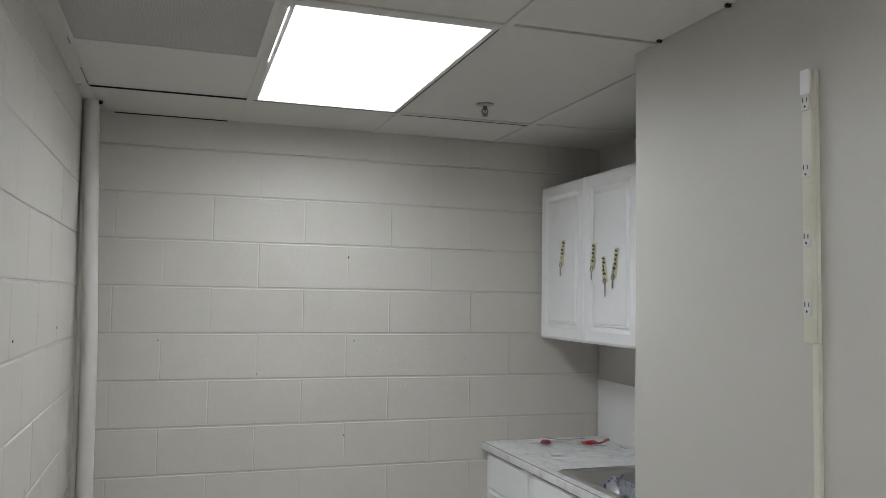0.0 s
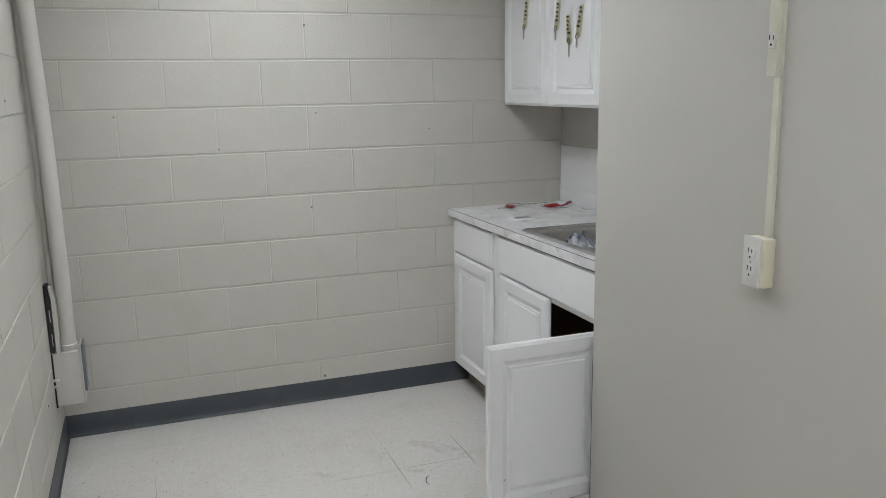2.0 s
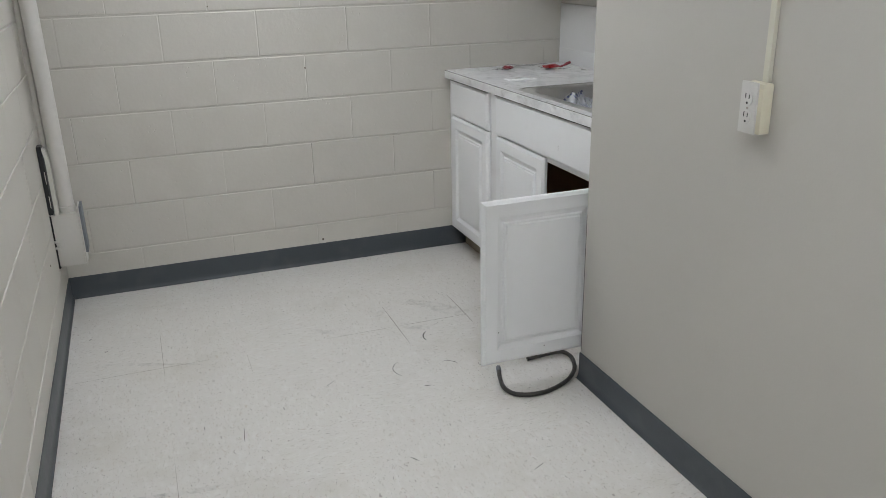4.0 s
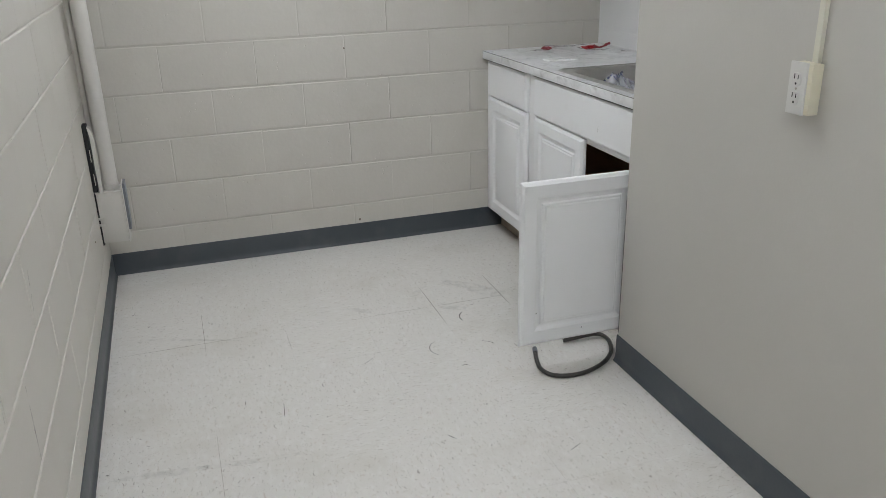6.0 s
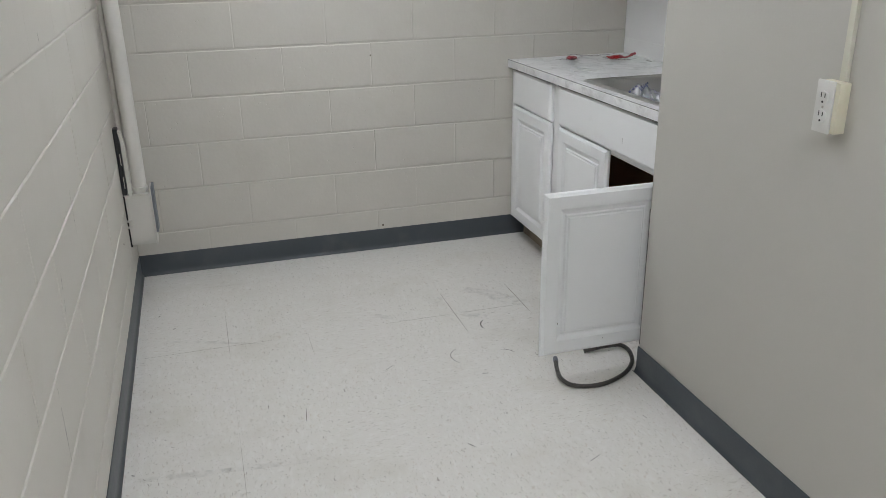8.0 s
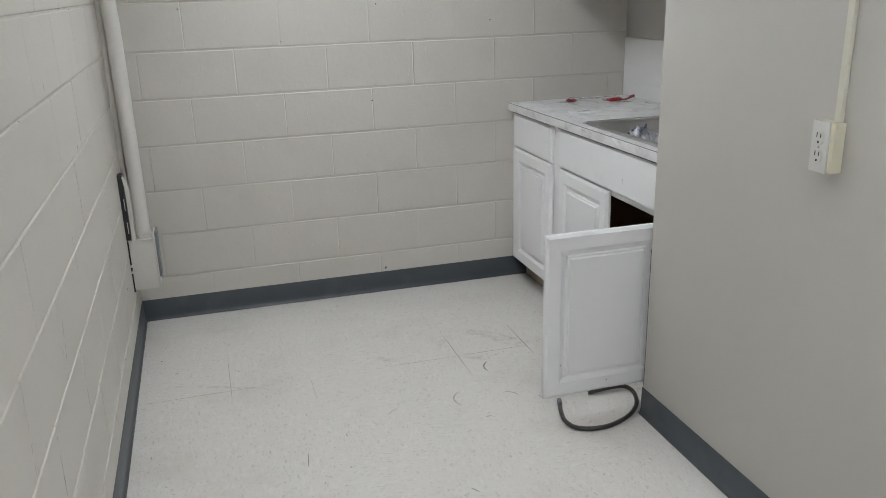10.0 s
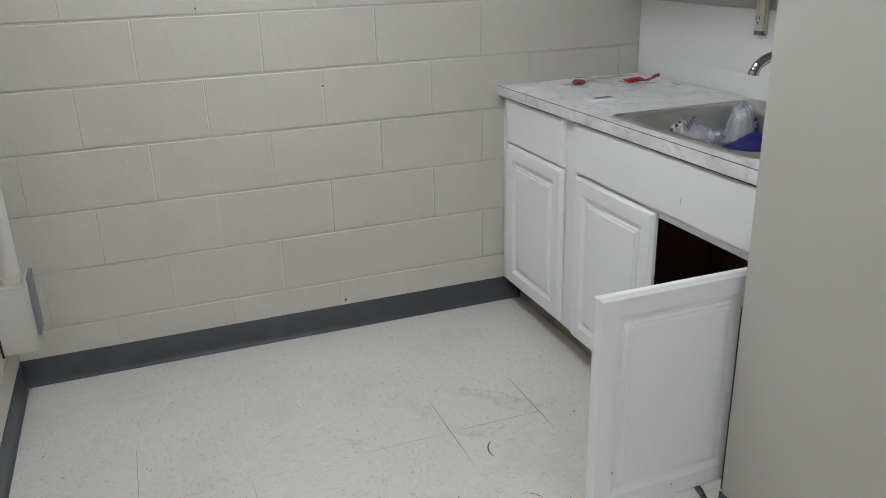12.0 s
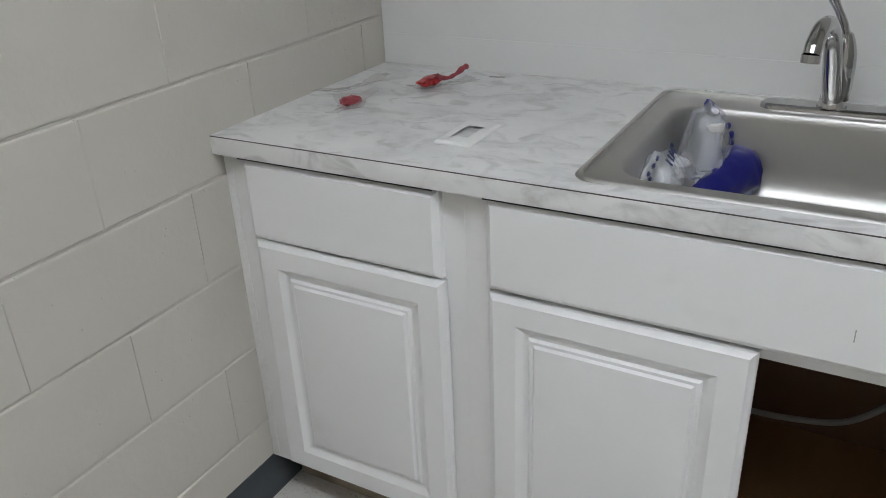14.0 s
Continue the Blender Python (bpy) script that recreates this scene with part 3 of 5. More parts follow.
sink_unit = thing("sink_cabinet", (1.8, 3.1, 0), "white sink base cabinet with one door standing wide open", "cabinet", "kitchen units")
Y0, Y1 = 2.6185, 3.5828
for a, c in ((Y0, Y0 + 0.016), (Y1 - 0.016, Y1)):
    part("side_panel", cuboid((FACE + 0.019, a, 0.10), (BACK, c, 0.862)), M_BROWN, sink_unit, "dark brown hardboard side")
part("back_panel", cuboid((BACK - 0.006, Y0 + 0.016, 0.136), (BACK, Y1 - 0.016, 0.862)), M_BROWN, sink_unit, "dark brown hardboard back")
part("bottom_shelf", cuboid((FACE + 0.019, Y0 + 0.016, 0.12), (BACK, Y1 - 0.016, 0.136)), M_PARTICLE, sink_unit, "tan particle board cabinet floor")
part("face_frame", merge(cuboid((FACE, Y0, 0.10), (FACE + 0.019, Y0 + 0.038, 0.862)), cuboid((FACE, Y1 - 0.045, 0.10), (FACE + 0.019, Y1, 0.862)),
                         cuboid((FACE, Y0 + 0.038, 0.10), (FACE + 0.019, Y1 - 0.045, 0.137)), cuboid((FACE, Y0 + 0.038, 0.672), (FACE + 0.019, Y1 - 0.045, 0.864))), M_FRAME, sink_unit)
FALSE_Y = Y0 + 0.012
part("false_drawer_front", panel_front(3.535 - FALSE_Y, 0.1685, DRAWER_RINGS, lambda u, v, w: (FACE - w, FALSE_Y + u, 0.695 + v + LEAN * (3.7 - FALSE_Y - u) * v / 0.1685)), M_WHITE, sink_unit, "", 25)
closed_front("door", 3.087, 3.533, 0.102, 0.6885, DOOR_RINGS, sink_unit, FACE - 0.002)
part("open_door", panel_front(0.444, 0.587, DOOR_RINGS, lambda u, v, w: (1.056 + u, 2.6645 - w, 0.099 + v)), M_WHITE, sink_unit, "white raised-panel door standing open", 25)
for hz in (0.17, 0.60):
    part("hinge", cuboid((1.488, 2.6665, hz), (1.535, 2.680, hz + 0.05), 0.002), M_KEY, sink_unit, "steel hinge")
part("toe_kick", cuboid((1.588, Y0, 0.0), (1.602, Y1, 0.10)), M_TOE, sink_unit, "dirty tan toe board")

# added black strip, in place of the shade between partition and open door
single("rubber_strip", cuboid((PART_X + 0.004, PART_Y + 0.001, 0.105), (PART_X + 0.012, PART_Y + 0.008, 0.610), 0.001), M_BLACK, "thin black strip standing in for the dark gap beside the open door", "rubber strip")

upper = thing("wall_cabinet", (1.95, 3.64, 1.40), "white double-door wall cabinet with raised panels", "cabinet", "kitchen units")
part("body", cuboid((1.823, 3.185, 1.403), (EAST + 0.007, 4.098, 2.150), 0.001), M_FRAME, upper)
part("face_frame", merge(cuboid((1.804, 3.185, 1.403), (1.823, 3.225, 2.150)), cuboid((1.804, 4.058, 1.403), (1.823, 4.098, 2.150)),
                         cuboid((1.804, 3.225, 1.403), (1.823, 4.058, 1.443)), cuboid((1.804, 3.225, 2.110), (1.823, 4.058, 2.150)), cuboid((1.804, 3.62, 1.443), (1.823, 3.66, 2.110))), M_FRAME, upper)
part("filler_strip", cuboid((1.806, 4.0985, 1.403), (1.826, NORTH - 0.001, 2.150)), M_FRAME, upper)
closed_front("door", 3.643, 4.090, 1.405, 2.148, DOOR_RINGS, upper, 1.804)
closed_front("door", 3.192, 3.639, 1.405, 2.148, DOOR_RINGS, upper, 1.804)

# worktop with the sink cut-out
SX0, SX1, SY0, SY1 = 1.531, 2.094, 2.768, 3.402
TOP = 0.902


def worktop_slab():
    bm = bmesh.new()
    x0, x1, y0, y1 = 1.4955, EAST - 0.0005, PART_Y + 0.003, NORTH - 0.0015
    hx0, hx1, hy0, hy1 = SX0 + 0.012, SX1 - 0.012, SY0 + 0.012, SY1 - 0.012
    for lo, hi in (((x0, hy1), (x1, y1)), ((x0, y0), (x1, hy0)), ((x0, hy0), (hx0, hy1)), ((hx1, hy0), (x1, hy1))):
        box(bm, (*lo, 0.868), (*hi, TOP))
    bmesh.ops.remove_doubles(bm, verts=bm.verts, dist=0.0001)
    return bm


worktop = thing("worktop", (1.8, 3.36, 0.866), "white marble-pattern laminate worktop with a dark edge seam", "worktop")
part("slab", worktop_slab(), M_MARBLE, worktop, "", 0)
part("front_edge", cuboid((1.493, PART_Y + 0.003, 0.8650), (1.4955, NORTH - 0.0015, 0.9003), 0.0006), M_MARBLE, worktop)
# three dark strips paint the shade under the worktop's front edge
part("core_strip", cuboid((1.4956, PART_Y + 0.0035, 0.8652), (FACE - 0.001, NORTH - 0.002, 0.8678)), M_EDGE_SHADE, worktop, "near-black strip for the shade behind the front edge")
part("underside_strip", cuboid((1.4962, 3.630, 0.8610), (FACE - 0.0005, 4.060, 0.8648)), M_EDGE_SHADE, worktop, "near-black strip for the shaded gap over the drawer fronts")
part("underside_strip", cuboid((1.4962, PART_Y + 0.02, 0.8610), (FACE - 0.0005, 3.536, 0.8648)), M_EDGE_SHADE, worktop, "near-black strip for the shaded gap over the drawer fronts")
part("edge_seam", cuboid((1.4932, PART_Y + 0.003, 0.9003), (1.4955, NORTH - 0.0015, 0.9016)), M_EDGE, worktop, "dark laminate seam")


# stainless drop-in sink
def rounded(x0, x1, y0, y1, r, z, n=7):
    out = []
    for cx, cy, a0 in ((x1 - r, y1 - r, 0), (x0 + r, y1 - r, 90), (x0 + r, y0 + r, 180), (x1 - r, y0 + r, 270)):
        out += [(cx + r * math.cos(radians(a0 + 90 * k / n)), cy + r * math.sin(radians(a0 + 90 * k / n)), z) for k in range(n + 1)]
    return out


def sink_bm():
    loops = [rounded(SX0 + 0.004, SX1 - 0.004, SY0 + 0.004, SY1 - 0.004, 0.036, TOP + 0.0002), rounded(SX0, SX1, SY0, SY1, 0.04, TOP + 0.0008),
             rounded(SX0 + 0.004, SX1 - 0.004, SY0 + 0.004, SY1 - 0.004, 0.037, TOP + 0.0048), rounded(SX0 + 0.0075, SX1 - 0.0075, SY0 + 0.0075, SY1 - 0.0075, 0.0355, TOP + 0.0056), rounded(SX0 + 0.0105, SX1 - 0.0105, SY0 + 0.0105, SY1 - 0.0105, 0.034, TOP + 0.0052),
             rounded(SX0 + 0.0118, SX1 - 0.0118, SY0 + 0.0118, SY1 - 0.0118, 0.0333, TOP + 0.0014), rounded(SX0 + 0.0145, SX1 - 0.0145, SY0 + 0.0145, SY1 - 0.0145, 0.032, TOP + 0.0014), rounded(SX0 + 0.0165, SX1 - 0.0165, SY0 + 0.0165, SY1 - 0.0165, 0.031, TOP + 0.0026)]
    bx0, bx1, by0, by1 = SX0 + 0.038, SX1 - 0.100, SY0 + 0.044, SY1 - 0.052
    for inset, r, z in ((-0.003, 0.075, TOP + 0.0026), (0.0, 0.072, TOP + 0.0015), (0.004, 0.069, TOP - 0.003), (0.007, 0.066, TOP - 0.015), (0.013, 0.062, 0.80), (0.018, 0.060, 0.772), (0.027, 0.056, 0.753), (0.040, 0.05, 0.740), (0.058, 0.04, 0.7315), (0.080, 0.03, 0.728)):
        loops.append(rounded(bx0 + inset, bx1 - inset, by0 + inset, by1 - inset, r, z))
    cx, cy = (bx0 + bx1) / 2, (by0 + by1) / 2
    n = len(loops[0])
    last = loops[-1]
    loops.append([(cx + 0.045 * (p[0] - cx) / math.hypot(p[0] - cx, p[1] - cy), cy + 0.045 * (p[1] - cy) / math.hypot(p[0] - cx, p[1] - cy), 0.725) for p in last])
    return rings(loops, cap_start=False), (cx, cy)


sink_mesh, (DRX, DRY) = sink_bm()
sink = thing("kitchen_sink", ((SX0 + SX1) / 2, (SY0 + SY1) / 2, 0.725), "single-bowl brushed stainless steel drop-in sink", "sink")
part("basin", sink_mesh, M_STEEL, sink, "", 50)
part("drain_strainer", lathe([(0.044, -0.001), (0.044, 0.0035), (0.036, 0.004), (0.034, 0.001), (0.01, 0.001)], (DRX, DRY, 0.725)), M_CHROME, sink)

# faucet
FX, FY, FZ = 2.034, 3.078, TOP + 0.003
faucet = thing("faucet", (FX, FY, FZ), "chrome single-lever kitchen faucet with an arched spout", "faucet")
part("deck_plate", rings([rounded(FX - 0.026 + i, FX + 0.026 - i, FY - 0.125 + i, FY + 0.125 - i, 0.0255 - i, FZ + z) for i, z in ((0, 0.0), (0.001, 0.006), (0.006, 0.010))]), M_CHROME, faucet)
part("base_ring", lathe([(0.026, 0.0), (0.026, 0.006), (0.0225, 0.011), (0.0225, 0.018), (0.021, 0.022)], (FX, FY, FZ + 0.009)), M_CHROME, faucet)
part("body", lathe([(0.021, 0.0), (0.0225, 0.02), (0.023, 0.06), (0.0215, 0.085), (0.0155, 0.108), (0.0105, 0.120), (0.004, 0.124)], (FX + 0.003, FY - 0.006, FZ + 0.022)), M_CHROME, faucet)
part("spout", tube(spline([(FX - 0.010, FY + 0.001, FZ + 0.026), (FX - 0.036, FY + 0.005, FZ + 0.075), (FX - 0.072, FY + 0.010, FZ + 0.138), (FX - 0.117, FY + 0.016, FZ + 0.176), (FX - 0.163, FY + 0.022, FZ + 0.182),
                           (FX - 0.198, FY + 0.027, FZ + 0.165), (FX - 0.212, FY + 0.029, FZ + 0.146)], 7), [0.0178 - 0.0035 * min(1, k / 26) for k in range(43)], 18), M_CHROME, faucet)
part("aerator", tube([(FX - 0.2115, FY + 0.029, FZ + 0.148), (FX - 0.2135, FY + 0.0295, FZ + 0.135)], 0.0152, 18), M_CHROME, faucet)
part("lever", tube(spline([(FX + 0.003, FY - 0.005, FZ + 0.132), (FX, FY + 0.004, FZ + 0.162), (FX - 0.009, FY + 0.020, FZ + 0.195), (FX - 0.018, FY + 0.036, FZ + 0.225)], 6),
                   [0.0105, 0.009, 0.0085, 0.008, 0.008, 0.008, 0.0078, 0.0075, 0.0072, 0.007, 0.007, 0.0073, 0.0078, 0.0085, 0.009, 0.0095, 0.0098, 0.0098, 0.008], 14), M_CHROME, faucet)


# ---- electrical things ----
def outlet_face(cx, y, z, parent, h=0.038, w=0.026, rad=0.003):
    """One grounded receptacle whose face looks towards -x."""
    loops = [[(cx - d, p[0], p[1]) for p in rounded(y - w / 2 + i, y + w / 2 - i, z - h / 2 + i, z + h / 2 - i, rad - i, 0, 4)] for d, i in ((0.0, 0.0), (0.003, 0.0), (0.004, 0.0012))]
    face = part("receptacle", rings(loops), M_AGED, parent, "white receptacle")
    for dy, hh in ((-0.0058, 0.0095), (0.0058, 0.0120)):
        part("slot", cuboid((cx - 0.0044, y + dy - 0.0013, z + 0.001), (cx - 0.0035, y + dy + 0.0013, z + 0.003 + hh * 0.8)), M_SLOT, face)
    part("slot", tube([(cx - 0.0044, y, z - 0.009), (cx - 0.0035, y, z - 0.009)], 0.0029, 10), M_SLOT, face)


def raceway(x, y0, y1, z0, z1, zs, label, parent_name="outlet_strip"):
    t = thing(parent_name, (x, (y0 + y1) / 2, z0), label, "outlet strip")
    part("base_channel", cuboid((x - 0.010, y0, z0), (x, y1, z1), 0.001), M_RACE, t)
    part("cover", cuboid((x - 0.020, y0 + 0.003, z0 + 0.002), (x - 0.008, y1 - 0.001, z1 - 0.002), 0.003), M_RACE, t)
    for z in zs:
        outlet_face(x - 0.0195, (y0 + y1) / 2 + 0.0015, z, t, 0.036, 0.022)
    return t


strip = raceway(PART_X, 1.843, 1.877, 1.510, 2.125, (2.050, 1.897, 1.742, 1.590), "ivory metal outlet strip with four receptacles on the partition")
part("end_cap", cuboid((PART_X - 0.022, 1.850, 2.070), (PART_X - 0.008, 1.879, 2.127), 0.003), M_PLASTIC, strip, "white plastic end piece")
strip_e = raceway(EAST, 3.404, 3.446, 1.116, 1.402, (1.160, 1.310), "ivory metal outlet strip on the splash panel")

for st, (za, zb) in ((strip_e, (1.112, 1.126)),):
    part("end_cap", cuboid((EAST - 0.021, 3.406, za), (EAST - 0.001, 3.444, zb), 0.002), M_GREY, st, "bare metal end cap")
single("wire_channel", cuboid((PART_X - 0.012, 1.841, 1.150), (PART_X, 1.859, 1.5095), 0.002), M_RACE, "narrow ivory metal wire channel fixed to the partition", "wire channel")
outlet_box = thing("outlet_box", (PART_X, 1.87, 1.05), "ivory surface-mounted outlet box with a white duplex plate", "outlet box")
part("box", cuboid((PART_X - 0.030, 1.831, 1.034), (PART_X, 1.893, 1.149), 0.003), M_IVORY, outlet_box)
plate = part("cover_plate", cuboid((PART_X - 0.0355, 1.843, 1.033), (PART_X - 0.030, 1.896, 1.151), 0.002), M_AGED, outlet_box, "white duplex plate")
for z in (1.112, 1.070):
    outlet_face(PART_X - 0.0345, 1.870, z, outlet_box, 0.030, 0.030, 0.012)
part("plate_screw", tube([(PART_X - 0.0365, 1.870, 1.091), (PART_X - 0.035, 1.870, 1.091)], 0.003, 10), M_KEY, plate)

# pipe run in the corner
PX, PY = -0.258, 3.905
pipe = thing("conduit_pipe", (PX, PY, 0.47), "thick painted conduit rising from a junction box to the ceiling", "pipe")
part("pipe", tube(spline([(PX, PY, 0.47), (-0.259, PY, 0.9), (-0.262, PY, 1.35), (-0.274, PY, 1.75), (-0.285, PY, 2.12), (-0.289, PY, CEIL - 0.002)], 5), 0.0303, 24), M_PIPE, pipe)
part("connector", lathe([(0.030, 0.0), (0.0335, 0.001), (0.0335, 0.012), (0.030, 0.014)], (PX, PY, 0.482)), M_PIPE, pipe)
part("hanger_tab", cuboid((-0.262, PY - 0.022, CEIL - 0.018), (-0.248, PY - 0.012, CEIL - 0.004), 0.002), M_BLACK, pipe, "small dark hanger tab under the ceiling")
thin = thing("thin_conduit", (-0.3015, 3.925, 0.70), "thin painted conduit clipped to the block wall", "pipe")
part("pipe", tube(spline([(-0.3015, 3.925, 0.70), (-0.3015, 3.925, 1.0), (-0.303, 3.925, 1.35), (-0.310, 3.925, 1.75), (-0.3125, 3.925, 2.12), (-0.3125, 3.925, CEIL - 0.002)], 5), 0.0125, 14), M_PIPE, thin)
for z, x in ((1.15, -0.302), (1.95, -0.3118)):
    part("coupling", tube([(x, 3.925, z), (x, 3.925, z + 0.035)], 0.0138, 14), M_PIPE, thin)
jbox = thing("junction_box", (-0.26, 3.91, 0.245), "painted metal junction box with a loose grey side cover", "junction box")
part("box", cuboid((-0.318, 3.862, 0.246), (-0.219, 3.955, 0.464), 0.003), M_PIPE, jbox)
part("lid_flange", cuboid((-0.319, 3.858, 0.464), (-0.213, 3.960, 0.4695), 0.001), M_PIPE, jbox)
part("side_cover", cuboid((-0.2185, 3.857, 0.242), (-0.2135, 3.958, 0.494), 0.002), M_PIPE, jbox)
part("grey_cover", cuboid((-0.2133, 3.880, 0.290), (-0.2030, 3.966, 0.490), 0.002), M_GREY, jbox, "bare grey metal cover")
for z in (0.325, 0.352):
    part("lug", cuboid((-0.3245, 3.856, z), (-0.303, 3.8615, z + 0.009), 0.001), M_PIPE, jbox)
part("back_gap", cuboid((-0.3255, 3.872, 0.235), (-0.3183, 3.945, 0.462)), M_BLACK, jbox, "black backing against the wall")
bracket = thing("loose_cover_plate", (-0.31, 3.9, 0.47), "loose white cover plate standing beside a black outlet housing", "cover plate")


def standing_plate():
    prof = [(-0.301, 0.470), (-0.287, 0.470), (-0.285, 0.690), (-0.296, 0.738), (-0.307, 0.744), (-0.300, 0.690)]
    return rings([[(x, y, z) for x, z in prof] for y in (3.856, 3.895)])


part("white_plate", standing_plate(), M_PIPE, bracket, "off-white metal plate on edge", 0)
part("black_housing", cuboid((-0.3258, 3.862, 0.470), (-0.3065, 3.912, 0.752), 0.005), M_BLACK, bracket, "black plastic housing")
for z in (0.50, 0.60):
    part("slot", cuboid((-0.3125, 3.859, z), (-0.3095, 3.8625, z + 0.050), 0.001), M_PIPE, bracket)


# ---- things on and by the units ----
def hose_path():
    return spline([(1.161, 2.742, 0.013), (1.146, 2.700, 0.011), (1.132, 2.640, 0.010), (1.143, 2.592, 0.009), (1.175, 2.566, 0.009), (1.216, 2.556, 0.009), (1.266, 2.558, 0.009), (1.324, 2.577, 0.010),
                   (1.377, 2.609, 0.010), (1.424, 2.659, 0.011), (1.450, 2.714, 0.012), (1.456, 2.757, 0.013), (1.440, 2.786, 0.015), (1.396, 2.790, 0.016), (1.344, 2.790, 0.014), (1.299, 2.793, 0.010)], 8)


hose = thing("supply_hose", (1.28, 2.68, 0), "dark braided supply hose curled on the floor under the open door", "hose")
hp = hose_path()
part("braid", tube(hp, 0.0078, 12), M_HOSE, hose)
part("end_fitting", tube([hp[0], hp[0] + Vector((0.004, 0.012, 0.002)), hp[0] + Vector((0.008, 0.024, 0.004))], [0.0092, 0.0092, 0.0082], 12), M_GREY, hose, "metal end fitting")

cable = thing("water_line", (2.0, 2.95, 0.24), "grey flexible water line sagging inside the sink cabinet", "pipe")
part("line", tube(spline([(2.095, 3.42, 0.225), (2.03, 3.36, 0.232), (2.0, 3.28, 0.232), (2.0, 3.15, 0.228), (2.0, 3.05, 0.234), (2.0, 2.95, 0.258), (2.005, 2.88, 0.315), (2.03, 2.82, 0.38), (2.095, 2.78, 0.45)], 8), 0.007, 10), M_CABLE, cable)
dark = thing("drain_line", (1.86, 2.74, 0.3), "thin black drain hose under the sink", "hose")
part("line", tube(spline([(1.86, 2.80, 0.70), (1.87, 2.755, 0.50), (1.88, 2.715, 0.32), (1.90, 2.69, 0.145)], 8), 0.009, 10), M_BLACK, dark)

wall_plate = thing("switch_plate", (1.668, 3.651, TOP), "loose white decorator wall plate lying on the worktop", "wall plate")


def plate_bm():
    def rect(x0, x1, y0, y1, z):
        return [(x0, y0, z), (x1, y0, z), (x1, y1, z), (x0, y1, z)]
    c = (1.610, 1.741, 3.616, 3.688)
    h = (1.643, 1.709, 3.636, 3.669)
    return rings([rect(*c, TOP + 0.0005), rect(c[0] + 0.001, c[1] - 0.001, c[2] + 0.001, c[3] - 0.001, TOP + 0.004),
                  rect(c[0] + 0.005, c[1] - 0.005, c[2] + 0.005, c[3] - 0.005, TOP + 0.0065), rect(h[0], h[1], h[2], h[3], TOP + 0.0065), rect(h[0] - 0.0008, h[1] + 0.0008, h[2] - 0.0008, h[3] + 0.0008, TOP + 0.0052)], False, False)


part("plate", plate_bm(), M_PLASTIC, wall_plate, "", 0)


def caulk_bead(y0, y1, seed):
    n = max(6, int((y1 - y0) / 0.012))
    pts = [(EAST - 0.0040 + 0.0022 * noise.noise((k * 0.6, seed, 0)), y0 + (y1 - y0) * k / (n - 1), TOP + 0.0008) for k in range(n)]
    return tube(pts, [0.0006 + (0.0004 + 0.0028 * abs(noise.noise((k * 0.8, seed + 3.0, 0)))) * math.sin(math.pi * (k + 0.3) / (n - 0.4)) for k in range(n)], 6)


M_CAULK = material("old_caulk", (0.30, 0.28, 0.25), 0.6, tone=0.2, big=20, small=120)
for y0, y1, seed in ((3.19, 3.30, 1.0), (3.32, 3.42, 2.6), (3.435, 3.60, 4.1), (3.64, 3.70, 6.3)):
    part("caulk_bead", caulk_bead(y0, y1, seed), M_CAULK, splash, "torn grey caulk along the worktop")


def crumple(cx, cy, z, lx, ly, height, seed, turn, n=22, ends=0.5):
    """A crumpled scrap of plastic resting at z."""
    bm = bmesh.new()
    grid = []
    rot = Matrix.Rotation(radians(turn), 2)
    for i in range(n + 1):
        row = []
        for j in range(n // 2 + 1):
            u, v = i / n - 0.5, j / (n // 2) - 0.5
            d = noise.noise((u * 5 + seed, v * 4, seed * 2.1)) + 0.25 * noise.noise((u * 13, v * 11 + seed, seed))
            p = rot @ Vector((u * lx * (1 + 0.2 * d), v * ly * (0.6 + 0.8 * abs(u) + 0.4 * d)))
            lift = height * max(0.03, 0.35 + 0.4 * d + ends * (4 * u * u) - 0.7 * v)
            row.append(bm.verts.new((cx + p.x, cy + p.y, z + lift)))
        grid.append(row)
    low = min(v.co.z for v in bm.verts)
    for v in bm.verts:
        v.co.z += z + 0.0008 - low
    for a, c in zip(grid, grid[1:]):
        for k in range(len(a) - 1):
            bm.faces.new((a[k], a[k + 1], c[k + 1], c[k]))
    return bm


wr = thing("red_wrapper", (1.98, 3.867, TOP), "crumpled red and clear plastic wrapper on the worktop", "wrapper", "wrappers on the worktop")
part("red_scrap", lump(1.950, 3.889, TOP + 0.014, 0.042, 0.018, 0.0075, 3.0, 0.45, TOP + 0.003), M_RED, wr, "glossy red scrap", 60)
part("red_tail", tube(spline([(1.965, 3.878, TOP + 0.018), (1.985, 3.862, TOP + 0.014), (2.003, 3.850, TOP + 0.020), (2.016, 3.840, TOP + 0.030), (2.028, 3.832, TOP + 0.034)], 5),
                      [0.010, 0.008, 0.006, 0.006, 0.005, 0.004, 0.004, 0.005, 0.005, 0.004, 0.004, 0.005, 0.006, 0.007, 0.007, 0.006, 0.005, 0.006, 0.007, 0.006, 0.003], 7), M_DULL_RED, wr, "twisted red tail", 0)
part("clear_film", crumple(1.955, 3.862, TOP, 0.15, 0.09, 0.014, 7.7, -40, 30), M_FILM2, wr, "clear film")
wr2 = thing("red_wrapper", (1.765, 3.976, TOP), "small red candy-like scrap in clear plastic on the worktop", "wrapper", "wrappers on the worktop")
part("red_scrap", lump(1.766, 3.977, TOP + 0.010, 0.023, 0.018, 0.0075, 5.0, 0.5, TOP + 0.002), M_DULL_RED, wr2, "dull red scrap", 60)
